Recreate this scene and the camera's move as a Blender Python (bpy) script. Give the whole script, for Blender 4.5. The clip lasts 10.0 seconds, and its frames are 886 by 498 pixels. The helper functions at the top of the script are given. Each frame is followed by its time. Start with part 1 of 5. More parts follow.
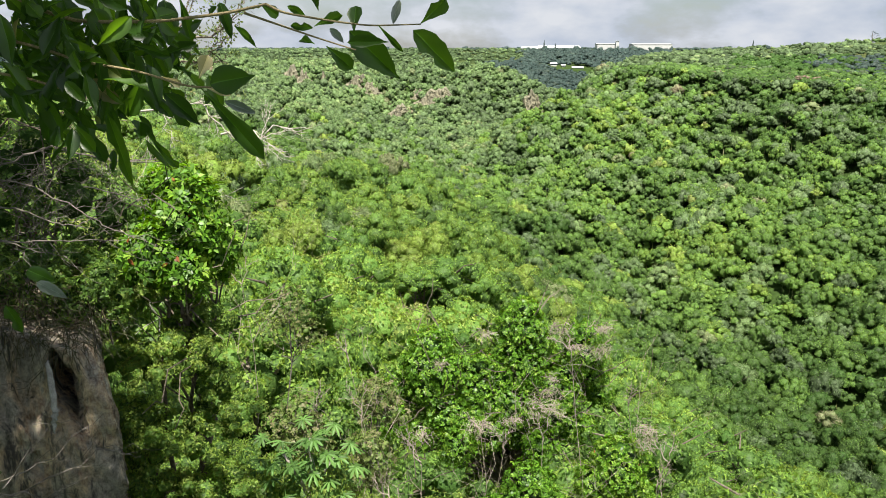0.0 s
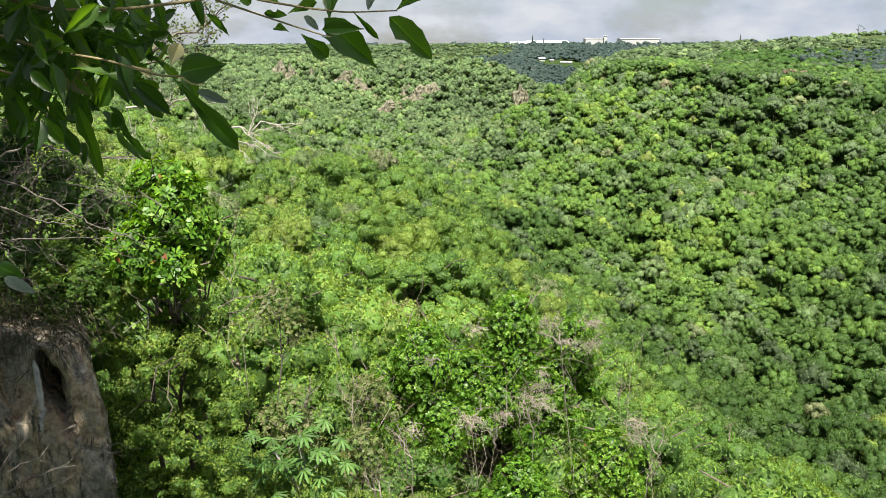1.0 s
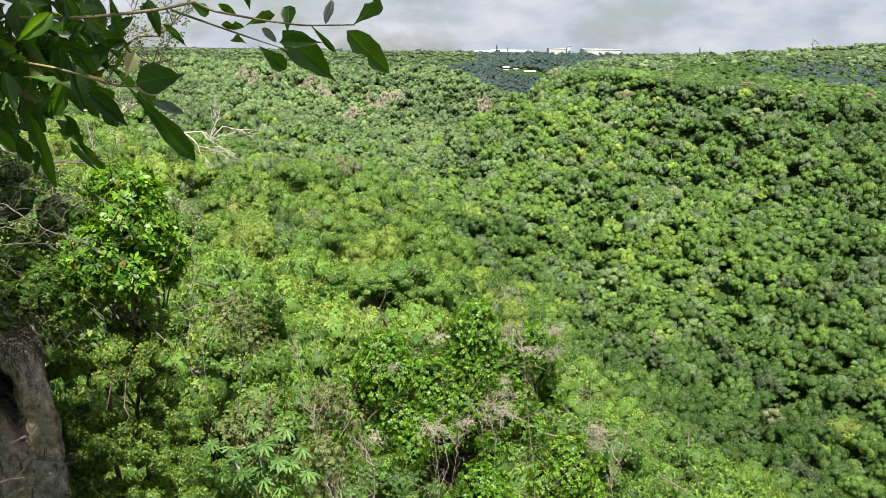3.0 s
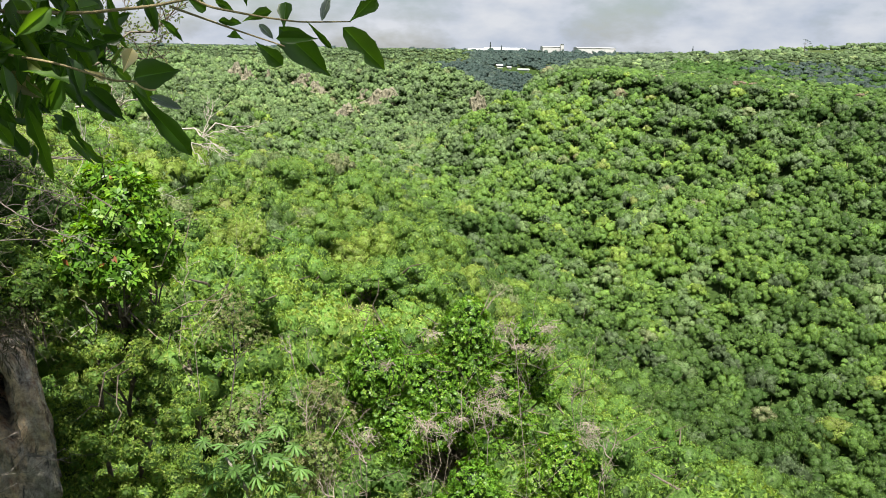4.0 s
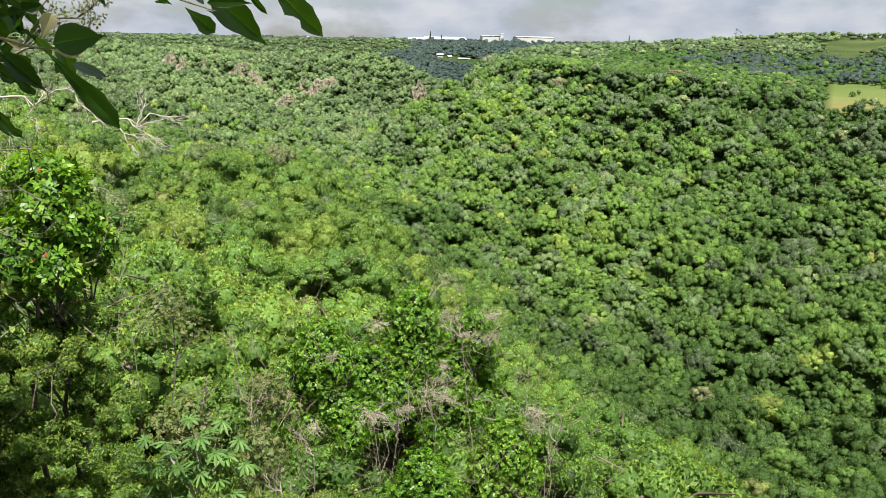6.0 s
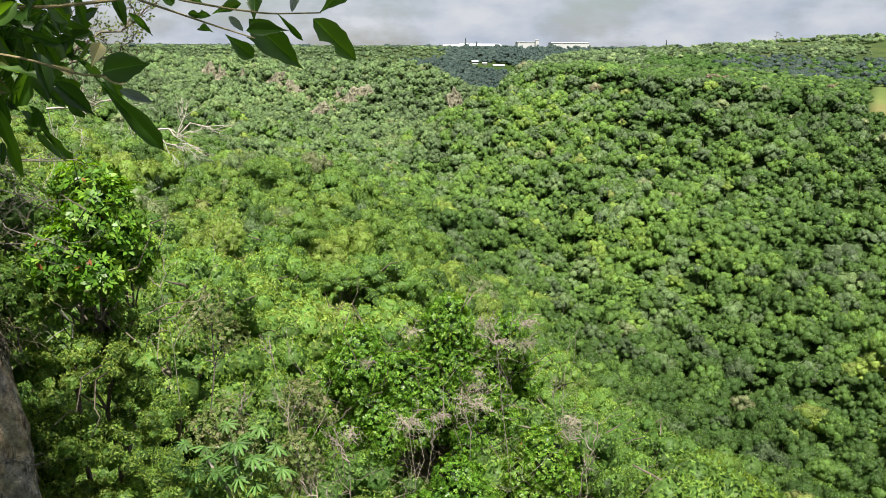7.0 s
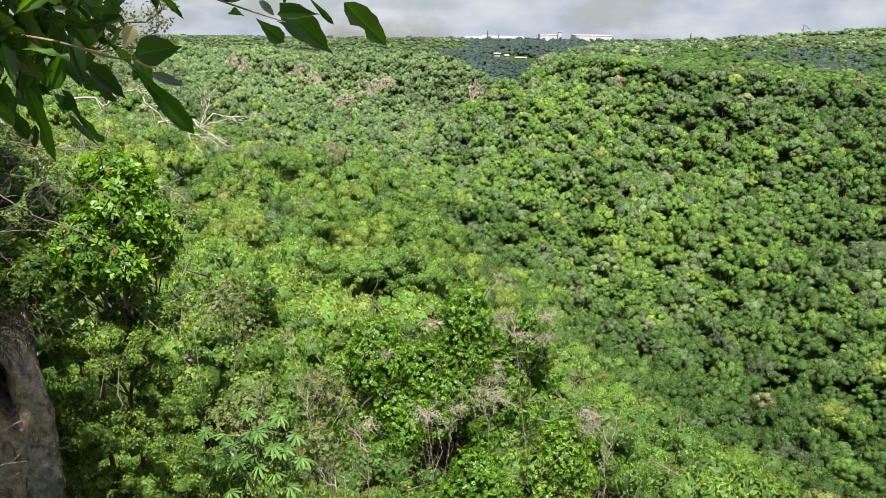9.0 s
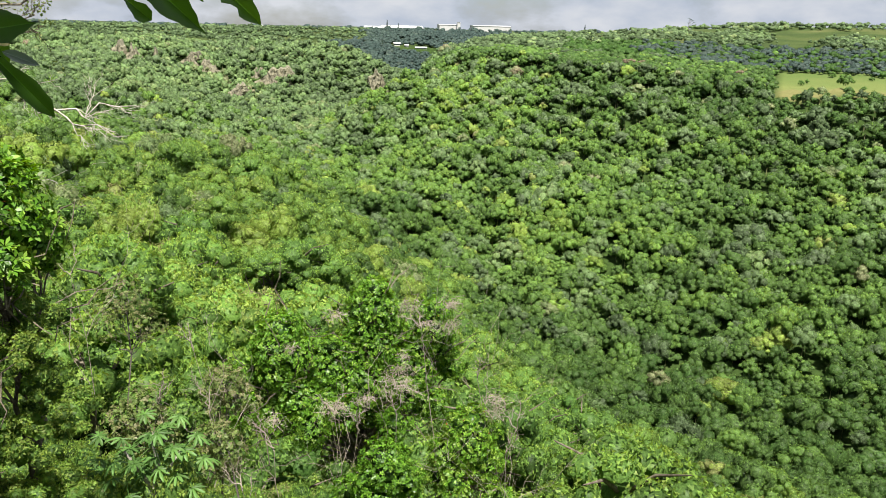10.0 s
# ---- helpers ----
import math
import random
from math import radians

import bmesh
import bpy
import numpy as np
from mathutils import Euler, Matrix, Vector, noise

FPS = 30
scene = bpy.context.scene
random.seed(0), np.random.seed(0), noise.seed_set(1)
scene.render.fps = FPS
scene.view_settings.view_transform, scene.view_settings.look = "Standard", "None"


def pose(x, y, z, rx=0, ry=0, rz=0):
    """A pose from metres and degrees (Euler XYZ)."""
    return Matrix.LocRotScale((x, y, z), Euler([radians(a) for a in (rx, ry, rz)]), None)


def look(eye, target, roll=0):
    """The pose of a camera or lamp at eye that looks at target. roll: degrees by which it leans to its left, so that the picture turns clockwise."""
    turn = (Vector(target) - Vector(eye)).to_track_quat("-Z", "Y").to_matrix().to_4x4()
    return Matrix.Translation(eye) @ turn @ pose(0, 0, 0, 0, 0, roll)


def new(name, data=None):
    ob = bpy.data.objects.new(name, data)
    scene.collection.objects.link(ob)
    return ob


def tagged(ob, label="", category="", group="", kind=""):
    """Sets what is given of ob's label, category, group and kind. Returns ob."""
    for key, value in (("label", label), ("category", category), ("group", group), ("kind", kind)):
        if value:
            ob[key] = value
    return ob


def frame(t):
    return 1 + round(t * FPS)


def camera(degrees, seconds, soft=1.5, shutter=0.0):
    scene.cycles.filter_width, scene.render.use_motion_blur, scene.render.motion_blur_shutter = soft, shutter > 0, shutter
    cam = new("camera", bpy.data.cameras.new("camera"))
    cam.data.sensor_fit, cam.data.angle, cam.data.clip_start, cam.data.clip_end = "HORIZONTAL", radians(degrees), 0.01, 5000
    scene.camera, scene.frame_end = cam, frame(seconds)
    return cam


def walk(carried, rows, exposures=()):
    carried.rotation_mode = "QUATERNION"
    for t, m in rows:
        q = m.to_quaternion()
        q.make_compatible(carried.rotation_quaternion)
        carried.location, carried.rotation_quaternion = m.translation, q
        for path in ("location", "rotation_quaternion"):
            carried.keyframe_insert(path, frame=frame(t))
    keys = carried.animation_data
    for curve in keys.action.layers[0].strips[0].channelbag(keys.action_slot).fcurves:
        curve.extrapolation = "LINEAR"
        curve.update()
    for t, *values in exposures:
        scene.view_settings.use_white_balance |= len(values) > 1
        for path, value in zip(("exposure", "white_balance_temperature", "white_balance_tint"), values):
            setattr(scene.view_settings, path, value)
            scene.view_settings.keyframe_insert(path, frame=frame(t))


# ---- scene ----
# a wooded ravine seen from its rim; x to the right, y ahead, the eye near z = 0
cam = camera(59.90, 10.0, 0.5)
PATH = [
    (0.0, pose(0.000, 0.000, -0.000, 75.201, -0.000, 0.000)),
    (0.5, pose(0.005, 0.001, 0.000, 75.027, 0.274, -0.236)),
    (1.0, pose(0.014, 0.017, -0.010, 74.877, 0.224, -0.834)),
    (1.5, pose(0.012, 0.022, -0.012, 75.095, -0.128, -1.784)),
    (2.0, pose(0.019, 0.028, -0.010, 75.259, -0.359, -2.512)),
    (2.5, pose(0.024, 0.013, -0.001, 75.347, -0.583, -2.984)),
    (2.7, pose(0.024, 0.010, -0.001, 75.416, -0.644, -3.198)),
    (3.8, pose(0.021, -0.003, -0.002, 75.374, -0.982, -3.637)),
    (4.0, pose(0.021, -0.006, -0.002, 75.263, -1.043, -3.835)),
    (4.5, pose(0.021, 0.004, -0.013, 74.877, -1.281, -5.646)),
    (5.0, pose(0.012, 0.043, -0.046, 73.707, -1.717, -8.328)),
    (5.2, pose(0.011, 0.041, -0.048, 73.431, -1.785, -9.148)),
    (6.3, pose(0.030, -0.006, -0.017, 75.064, -0.708, -7.311)),
    (6.5, pose(0.034, -0.015, -0.011, 75.179, -0.512, -6.682)),
    (7.0, pose(0.026, -0.013, -0.010, 75.052, -0.368, -5.621)),
    (7.5, pose(0.020, -0.013, -0.019, 74.729, -0.429, -4.847)),
    (8.0, pose(0.016, -0.015, -0.018, 74.503, -0.689, -4.530)),
    (8.5, pose(0.014, -0.007, -0.024, 74.361, -0.779, -4.373)),
    (9.0, pose(0.015, -0.009, -0.019, 74.485, -0.562, -4.040)),
    (9.5, pose(0.019, -0.008, -0.012, 74.582, -0.577, -4.495)),
    (9.7, pose(0.028, -0.007, -0.019, 74.444, -0.852, -5.913)),
    (9.8, pose(0.033, -0.006, -0.022, 74.335, -0.989, -7.204)),
    (10.0, pose(0.042, -0.005, -0.029, 73.875, -1.264, -11.234)),
]
walk(cam, PATH, [(0.0, 1.28), (2.5, 1.27), (5.0, 1.21), (6.5, 1.15), (7.5, 1.17), (8.5, 1.22), (10.0, 1.21)])

# ---- world, sun ----
SUN_AZ, SUN_EL = 174.0, 66.0      # degrees clockwise from +y, and above the horizon
scene.view_settings.exposure = 1.50
world = bpy.data.worlds.new("sky")
scene.world = world
world.use_nodes = True
wt = world.node_tree
wt.nodes.clear()


def wnode(kind, **values):
    n = wt.nodes.new(kind)
    for k, v in values.items():
        n.inputs[k].default_value = v
    return n


sky = wt.nodes.new("ShaderNodeTexSky")
sky.sky_type = "NISHITA"
sky.sun_disc = False
sky.sun_elevation, sky.sun_rotation = radians(SUN_EL), radians(SUN_AZ)
sky.dust_density = 0.6
coord = wt.nodes.new("ShaderNodeTexCoord")
stretch = wt.nodes.new("ShaderNodeMapping")
stretch.inputs["Scale"].default_value = (1.0, 1.0, 2.2)
wt.links.new(coord.outputs["Generated"], stretch.inputs["Vector"])
puff = wnode("ShaderNodeTexNoise", Scale=5.5, Detail=9.0, Roughness=0.58)
wt.links.new(stretch.outputs["Vector"], puff.inputs["Vector"])
cover = wt.nodes.new("ShaderNodeMapRange")
cover.inputs["From Min"].default_value, cover.inputs["From Max"].default_value = 0.30, 0.52
wt.links.new(puff.outputs["Fac"], cover.inputs["Value"])
billow = wnode("ShaderNodeTexNoise", Scale=11.0, Detail=6.0)
wt.links.new(stretch.outputs["Vector"], billow.inputs["Vector"])
cloud = wt.nodes.new("ShaderNodeValToRGB")
cloud.color_ramp.elements[0].position, cloud.color_ramp.elements[0].color = 0.36, (5.7, 6.5, 7.9, 1)
cloud.color_ramp.elements[1].position, cloud.color_ramp.elements[1].color = 0.64, (8.7, 9.0, 9.6, 1)
wt.links.new(billow.outputs["Fac"], cloud.inputs["Fac"])
skymix = wt.nodes.new("ShaderNodeMixRGB")
wt.links.new(cover.outputs["Result"], skymix.inputs["Fac"])
wt.links.new(sky.outputs["Color"], skymix.inputs["Color1"])
wt.links.new(cloud.outputs["Color"], skymix.inputs["Color2"])
backg = wnode("ShaderNodeBackground", Strength=0.035)
wt.links.new(skymix.outputs["Color"], backg.inputs["Color"])
wout = wt.nodes.new("ShaderNodeOutputWorld")
wt.links.new(backg.outputs["Background"], wout.inputs["Surface"])

sun = new("sun", bpy.data.lights.new("sun", "SUN"))
sun.data.energy, sun.data.angle, sun.data.color = 5.0, radians(0.53), (1.0, 0.95, 0.87)
_a, _e = radians(SUN_AZ), radians(SUN_EL)
sun.matrix_world = look((100 * math.sin(_a) * math.cos(_e), 100 * math.cos(_a) * math.cos(_e), 100 * math.sin(_e)), (0, 0, 0))


# ---- materials ----
def material(name):
    m = bpy.data.materials.new(name)
    m.use_nodes = True
    m.node_tree.nodes.clear()
    return m, m.node_tree


def add(nt, kind, links=(), **values):
    n = nt.nodes.new(kind)
    for k, v in values.items():
        n.inputs[k.replace("_", " ")].default_value = v
    for k, sock in links:
        nt.links.new(sock, n.inputs[k])
    return n


def ramp(nt, fac, stops, smooth="LINEAR"):
    r = nt.nodes.new("ShaderNodeValToRGB")
    r.color_ramp.interpolation = smooth
    el = r.color_ramp.elements
    while len(el) < len(stops):
        el.new(0.5)
    for e, (p, c) in zip(el, stops):
        e.position, e.color = p, (*c, 1)
    nt.links.new(fac, r.inputs["Fac"])
    return r.outputs["Color"]


def leaf_material(name, stops, source="tone", gloss=0.06, rough=0.45, passing=0.32, mottling=0.35, grain=0.0):
    """Foliage whose colour runs along stops by a per-leaf or per-tree value, with light passing through the blades."""
    m, nt = material(name)
    if source == "object":
        val = add(nt, "ShaderNodeObjectInfo").outputs["Random"]
    else:
        a = nt.nodes.new("ShaderNodeAttribute")
        a.attribute_name = source
        val = a.outputs["Fac"]
    c = ramp(nt, val, stops)
    geo = add(nt, "ShaderNodeNewGeometry")
    isl = nt.nodes.new("ShaderNodeMapRange")
    isl.inputs["To Min"].default_value, isl.inputs["To Max"].default_value = 1 - mottling, 1 + mottling
    nt.links.new(geo.outputs["Random Per Island"], isl.inputs["Value"])
    v = add(nt, "ShaderNodeHueSaturation", [("Color", c), ("Value", isl.outputs["Result"])])
    if grain:
        gn = add(nt, "ShaderNodeTexNoise", [("Vector", geo.outputs["Position"])], Scale=grain, Detail=5.0, Roughness=0.8)
        gr = nt.nodes.new("ShaderNodeMapRange")
        gr.inputs["From Min"].default_value, gr.inputs["From Max"].default_value = 0.3, 0.7
        gr.inputs["To Min"].default_value, gr.inputs["To Max"].default_value = 0.42, 1.58
        nt.links.new(gn.outputs["Fac"], gr.inputs["Value"])
        v = add(nt, "ShaderNodeHueSaturation", [("Color", v.outputs["Color"]), ("Value", gr.outputs["Result"])])
    if source == "object":
        rib = nt.nodes.new("ShaderNodeAttribute")
        rib.attribute_name = "tone"
        rv_ = nt.nodes.new("ShaderNodeMapRange")
        rv_.inputs["From Min"].default_value, rv_.inputs["From Max"].default_value = 0.35, 1.0
        rv_.inputs["To Min"].default_value, rv_.inputs["To Max"].default_value = 0.85, 2.2
        nt.links.new(rib.outputs["Fac"], rv_.inputs["Value"])
        v = add(nt, "ShaderNodeHueSaturation", [("Color", v.outputs["Color"]), ("Value", rv_.outputs["Result"])])
    d = add(nt, "ShaderNodeBsdfDiffuse", [("Color", v.outputs["Color"])])
    if grain:
        relief = add(nt, "ShaderNodeBump", [("Height", gn.outputs["Fac"])], Strength=1.0, Distance=1.3 / grain)
        nt.links.new(relief.outputs["Normal"], d.inputs["Normal"])
    warm = add(nt, "ShaderNodeHueSaturation", [("Color", v.outputs["Color"])], Hue=0.485, Saturation=1.1, Value=1.5)
    t = add(nt, "ShaderNodeBsdfTranslucent", [("Color", warm.outputs["Color"])])
    mix = add(nt, "ShaderNodeMixShader", [(1, d.outputs[0]), (2, t.outputs[0])], Fac=passing)
    g = add(nt, "ShaderNodeBsdfGlossy", Roughness=rough, Color=(1, 1, 1, 1))
    top = add(nt, "ShaderNodeMixShader", [(1, mix.outputs[0]), (2, g.outputs[0])], Fac=gloss)
    out = add(nt, "ShaderNodeOutputMaterial", [("Surface", top.outputs[0])])
    return m


GREENS = [(0.0, (0.038, 0.084, 0.018)), (0.18, (0.058, 0.108, 0.028)), (0.34, (0.075, 0.145, 0.031)), (0.52, (0.103, 0.190, 0.038)),
          (0.68, (0.136, 0.225, 0.040)), (0.80, (0.168, 0.245, 0.047)), (0.92, (0.160, 0.175, 0.070)), (1.0, (0.187, 0.134, 0.083))]
# grey-green foliage, paled and greyed to paint in the haze of distance
HAZED_GREENS = [(0.0, (0.070, 0.110, 0.046)), (0.18, (0.128, 0.184, 0.086)), (0.4, (0.152, 0.236, 0.092)), (0.65, (0.196, 0.284, 0.106)), (0.85, (0.250, 0.280, 0.138)), (1.0, (0.230, 0.180, 0.125))]
# dark trees' green; for the far woods it paints in a cloud's shadow
DARK_CLOUDED = [(0.0, (0.045, 0.074, 0.066)), (0.6, (0.064, 0.098, 0.080)), (1.0, (0.095, 0.122, 0.088))]
WOODS = [(p, (c[0] * 1.44, c[1] * 1.36, c[2] * 1.42)) for p, c in GREENS]
M_FOREST = leaf_material("forest_foliage", WOODS, "tone", 0.008, 0.5, 0.30, 0.32, 2.2)
M_GREY_HAZED = leaf_material("dusty_grey_green_foliage", HAZED_GREENS, "tone", 0.008, 0.5, 0.30, 0.36, 1.5)
M_DARK_CLOUDED = leaf_material("dark_cloud_shadow_foliage", DARK_CLOUDED, "tone", 0.010, 0.5, 0.2, 0.2, 0.6)
M_TREE = leaf_material("tree_foliage", [(p, (c[0] * 1.56, c[1] * 1.50, c[2] * 1.50)) for p, c in GREENS], "tone", 0.006, 0.45, 0.34, 0.42, 6.0)
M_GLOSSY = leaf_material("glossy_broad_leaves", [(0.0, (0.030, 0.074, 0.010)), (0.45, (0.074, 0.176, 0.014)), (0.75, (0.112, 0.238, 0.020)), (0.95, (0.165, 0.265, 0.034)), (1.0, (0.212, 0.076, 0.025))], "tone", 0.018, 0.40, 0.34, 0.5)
M_BROWNISH = leaf_material("sparse_olive_leaves", [(0.0, (0.080, 0.130, 0.030)), (0.6, (0.135, 0.180, 0.052)), (1.0, (0.185, 0.170, 0.085))], "tone", 0.012, 0.5)
M_PALMATE = leaf_material("palmate_leaves", [(0.0, (0.062, 0.140, 0.030)), (0.9, (0.108, 0.205, 0.048)), (1.0, (0.255, 0.221, 0.034))], "tone", 0.015, 0.5)
M_NEARLEAF = leaf_material("near_leaves", [(0.0, (0.026, 0.066, 0.010)), (0.6, (0.048, 0.115, 0.014)), (0.95, (0.085, 0.175, 0.020)), (1.0, (0.204, 0.187, 0.076))], "object", 0.03, 0.36, 0.6, 0.25)
# sunlight on a few hanging leaves, painted as a bright yellow colour
M_SUNLITLEAF = leaf_material("sunlit_yellow_leaves", [(0.0, (0.391, 0.348, 0.162)), (1.0, (0.459, 0.408, 0.212))], "object", 0.08, 0.4, 0.4, 0.1)
M_GREYLEAF = leaf_material("pale_leaf_undersides", [(0.0, (0.136, 0.170, 0.136)), (1.0, (0.187, 0.221, 0.178))], "object", 0.12, 0.4, 0.25, 0.1)


def solid(name, lo, hi, scale, rough=0.85, bump=0.4, detail=8.0, bscale=None):
    """A rough matter: two colours mixed by noise at two scales, with relief."""
    m, nt = material(name)
    tc = add(nt, "ShaderNodeTexCoord")
    n1 = add(nt, "ShaderNodeTexNoise", [("Vector", tc.outputs["Object"])], Scale=scale, Detail=detail, Roughness=0.62)
    n2 = add(nt, "ShaderNodeTexNoise", [("Vector", tc.outputs["Object"])], Scale=scale * 7.3, Detail=4.0)
    mx = add(nt, "ShaderNodeMath", [(0, n1.outputs["Fac"]), (1, n2.outputs["Fac"])])
    mx.operation = "ADD"
    hf = add(nt, "ShaderNodeMath", [(0, mx.outputs[0])])
    hf.operation = "MULTIPLY"
    hf.inputs[1].default_value = 0.5
    c = ramp(nt, hf.outputs[0], [(0.36, lo), (0.64, hi)])
    b = add(nt, "ShaderNodeBump", [("Height", n2.outputs["Fac"])], Strength=bump, Distance=0.3 / scale)
    p = add(nt, "ShaderNodeBsdfPrincipled", [("Base Color", c), ("Normal", b.outputs["Normal"])], Roughness=rough)
    p.inputs["Specular IOR Level"].default_value = 0.15 if rough > 0.6 else 0.5
    add(nt, "ShaderNodeOutputMaterial", [("Surface", p.outputs[0])])
    return m


M_BARK = solid("grey_brown_bark", (0.07, 0.055, 0.04), (0.20, 0.17, 0.13), 3.0)
M_PALEBARK = solid("pale_bark", (0.30, 0.27, 0.22), (0.52, 0.48, 0.41), 5.0)
M_DEADTWIG = solid("weathered_dead_twigs", (0.094, 0.083, 0.068), (0.202, 0.180, 0.151), 4.0)
M_DRYTWIG = solid("dry_tan_twigs", (0.204, 0.170, 0.132), (0.391, 0.332, 0.272), 4.0)
M_NEARTWIG = solid("near_twig_bark", (0.16, 0.13, 0.07), (0.36, 0.29, 0.16), 60.0)
M_CLIFF = solid("far_cliff_rock", (0.085, 0.080, 0.062), (0.320, 0.300, 0.200), 0.35)
M_WHITEWALL = solid("white_render", (0.442, 0.442, 0.442), (0.544, 0.544, 0.535), 0.2, 0.7, 0.05)
M_ROOFMETAL = solid("pale_metal_roof", (0.468, 0.476, 0.484), (0.612, 0.620, 0.629), 0.1, 0.5, 0.05)
M_DARKPANE = solid("dark_window", (0.03, 0.04, 0.05), (0.05, 0.06, 0.07), 1.0, 0.2, 0.0)

# ground: leaf litter and soil in the ravine, mown and dry grass on the upland
M_GROUND, nt = material("ground")
gpos = add(nt, "ShaderNodeNewGeometry").outputs["Position"]
g1 = add(nt, "ShaderNodeTexNoise", [("Vector", gpos)], Scale=0.012, Detail=5.0)
g2 = add(nt, "ShaderNodeTexNoise", [("Vector", gpos)], Scale=0.35, Detail=8.0, Roughness=0.65)
litter = ramp(nt, g2.outputs["Fac"], [(0.3, (0.020, 0.036, 0.010)), (0.6, (0.036, 0.062, 0.016)), (0.8, (0.055, 0.070, 0.024))])
meadow = ramp(nt, g1.outputs["Fac"], [(0.38, (0.036, 0.054, 0.020)), (0.50, (0.050, 0.072, 0.024)), (0.60, (0.078, 0.092, 0.034)), (0.70, (0.115, 0.115, 0.050))])
reach_ = add(nt, "ShaderNodeVectorMath", [(0, gpos)])
reach_.operation = "LENGTH"
mown = add(nt, "ShaderNodeMapRange", [("Value", reach_.outputs["Value"])])
mown.inputs["From Min"].default_value, mown.inputs["From Max"].default_value = 452.0, 520.0
hay_mix = add(nt, "ShaderNodeMath", [(0, mown.outputs["Result"]), (1, g2.outputs["Fac"])])
hay_mix.operation = "MULTIPLY_ADD"
hay_mix.inputs[1].default_value = 0.9
nt.links.new(g1.outputs["Fac"], hay_mix.inputs[2])
hay = ramp(nt, hay_mix.outputs[0], [(0.55, (0.146, 0.142, 0.056)), (0.74, (0.118, 0.144, 0.046)), (1.0, (0.075, 0.112, 0.032))])
fc = add(nt, "ShaderNodeVectorMath", [(0, gpos)])
fc.operation = "DISTANCE"
fc.inputs[1].default_value = (305, 370, -20)
fw = add(nt, "ShaderNodeMapRange", [("Value", fc.outputs["Value"])])
fw.inputs["From Min"].default_value, fw.inputs["From Max"].default_value = 102.0, 92.0

up = add(nt, "ShaderNodeSeparateXYZ", [("Vector", gpos)])
upland = add(nt, "ShaderNodeMapRange", [("Value", up.outputs["Z"])])
upland.inputs["From Min"].default_value, upland.inputs["From Max"].default_value = -27.0, -21.0
far = add(nt, "ShaderNodeMapRange", [("Value", up.outputs["Y"])])
far.inputs["From Min"].default_value, far.inputs["From Max"].default_value = 395.0, 435.0
both = add(nt, "ShaderNodeMath", [(0, upland.outputs["Result"]), (1, far.outputs["Result"])])
both.operation = "MULTIPLY"
gm0 = add(nt, "ShaderNodeMixRGB", [("Fac", both.outputs[0]), ("Color1", litter), ("Color2", meadow)])
# field's left edge runs along a line of sight, placed to fit the camera's view
sight_side = add(nt, "ShaderNodeVectorMath", [(0, gpos)])
sight_side.operation = "DOT_PRODUCT"
sight_side.inputs[1].default_value = (0.825, -0.565, 0.0)
fs = add(nt, "ShaderNodeMapRange", [("Value", sight_side.outputs["Value"])])
fs.inputs["From Min"].default_value, fs.inputs["From Max"].default_value = -2.0, 3.0
past_rim = add(nt, "ShaderNodeMapRange", [("Value", reach_.outputs["Value"])])
past_rim.inputs["From Min"].default_value, past_rim.inputs["From Max"].default_value = 402.0, 412.0
side_ = add(nt, "ShaderNodeMath", [(0, fw.outputs["Result"]), (1, fs.outputs["Result"])])
side_.operation = "MULTIPLY"
field = add(nt, "ShaderNodeMath", [(0, side_.outputs[0]), (1, past_rim.outputs["Result"])])
field.operation = "MULTIPLY"
gm = add(nt, "ShaderNodeMixRGB", [("Fac", field.outputs[0]), ("Color1", gm0.outputs["Color"]), ("Color2", hay)])
gv = add(nt, "ShaderNodeMixRGB", [("Color1", gm.outputs["Color"]), ("Color2", g2.outputs["Fac"])], Fac=0.3)
gv.blend_type = "OVERLAY"
gb = add(nt, "ShaderNodeBump", [("Height", g2.outputs["Fac"])], Strength=0.6, Distance=0.6)
gp = add(nt, "ShaderNodeBsdfPrincipled", [("Base Color", gv.outputs["Color"]), ("Normal", gb.outputs["Normal"])], Roughness=1.0)
gp.inputs["Specular IOR Level"].default_value = 0.02
add(nt, "ShaderNodeOutputMaterial", [("Surface", gp.outputs[0])])


# ---- the lie of the land: levels of the woodland canopy along beds, crests and rims ----
BED = [(250, 60, -98), (150, 110, -95), (84, 145, -91), (65, 179, -85), (41, 231, -76), (15, 290, -62), (31, 399, -58), (78, 555, -52), (140, 700, -46), (230, 880, -38)]
RIGHT_SLOPE = [(61, 345, -54), (103, 282, -65), (132, 229, -75), (167, 199, -78), (130, 357, -43), (172, 298, -49), (220, 263, -50)]
RIGHT_RIM = [(51, 420, -42), (80, 453, -24), (101, 438, -20), (147, 404, -22), (215, 372, -21), (270, 322, -16), (330, 270, -15)]
RIGHT_UPLAND = [(188, 517, -15), (282, 530, -12), (386, 460, -11), (181, 676, -14), (422, 795, 3), (643, 766, 9), (174, 985, -15), (700, 400, 2)]
FAR_HILL = [(-135, 543, -17), (-86, 614, -14), (0, 650, -14.5), (45, 638, -16.5), (72, 636, -28), (-87, 411, -40), (-39, 448, -46), (16, 470, -54), (-60, 530, -34), (20, 560, -42)]
FAR_UPLAND = [(-156, 886, -9), (0, 900, -9), (-300, 850, -10), (80, 1000, -10), (60, 820, -24)]
SPUR = [(0, 110, -33), (0, 140, -36), (0, 180, -38), (0, 230, -42), (-54, 254, -39), (-31, 147, -33), (-19, 88, -27), (-12, 58, -22), (-8, 39, -18), (-5, 24, -14)]
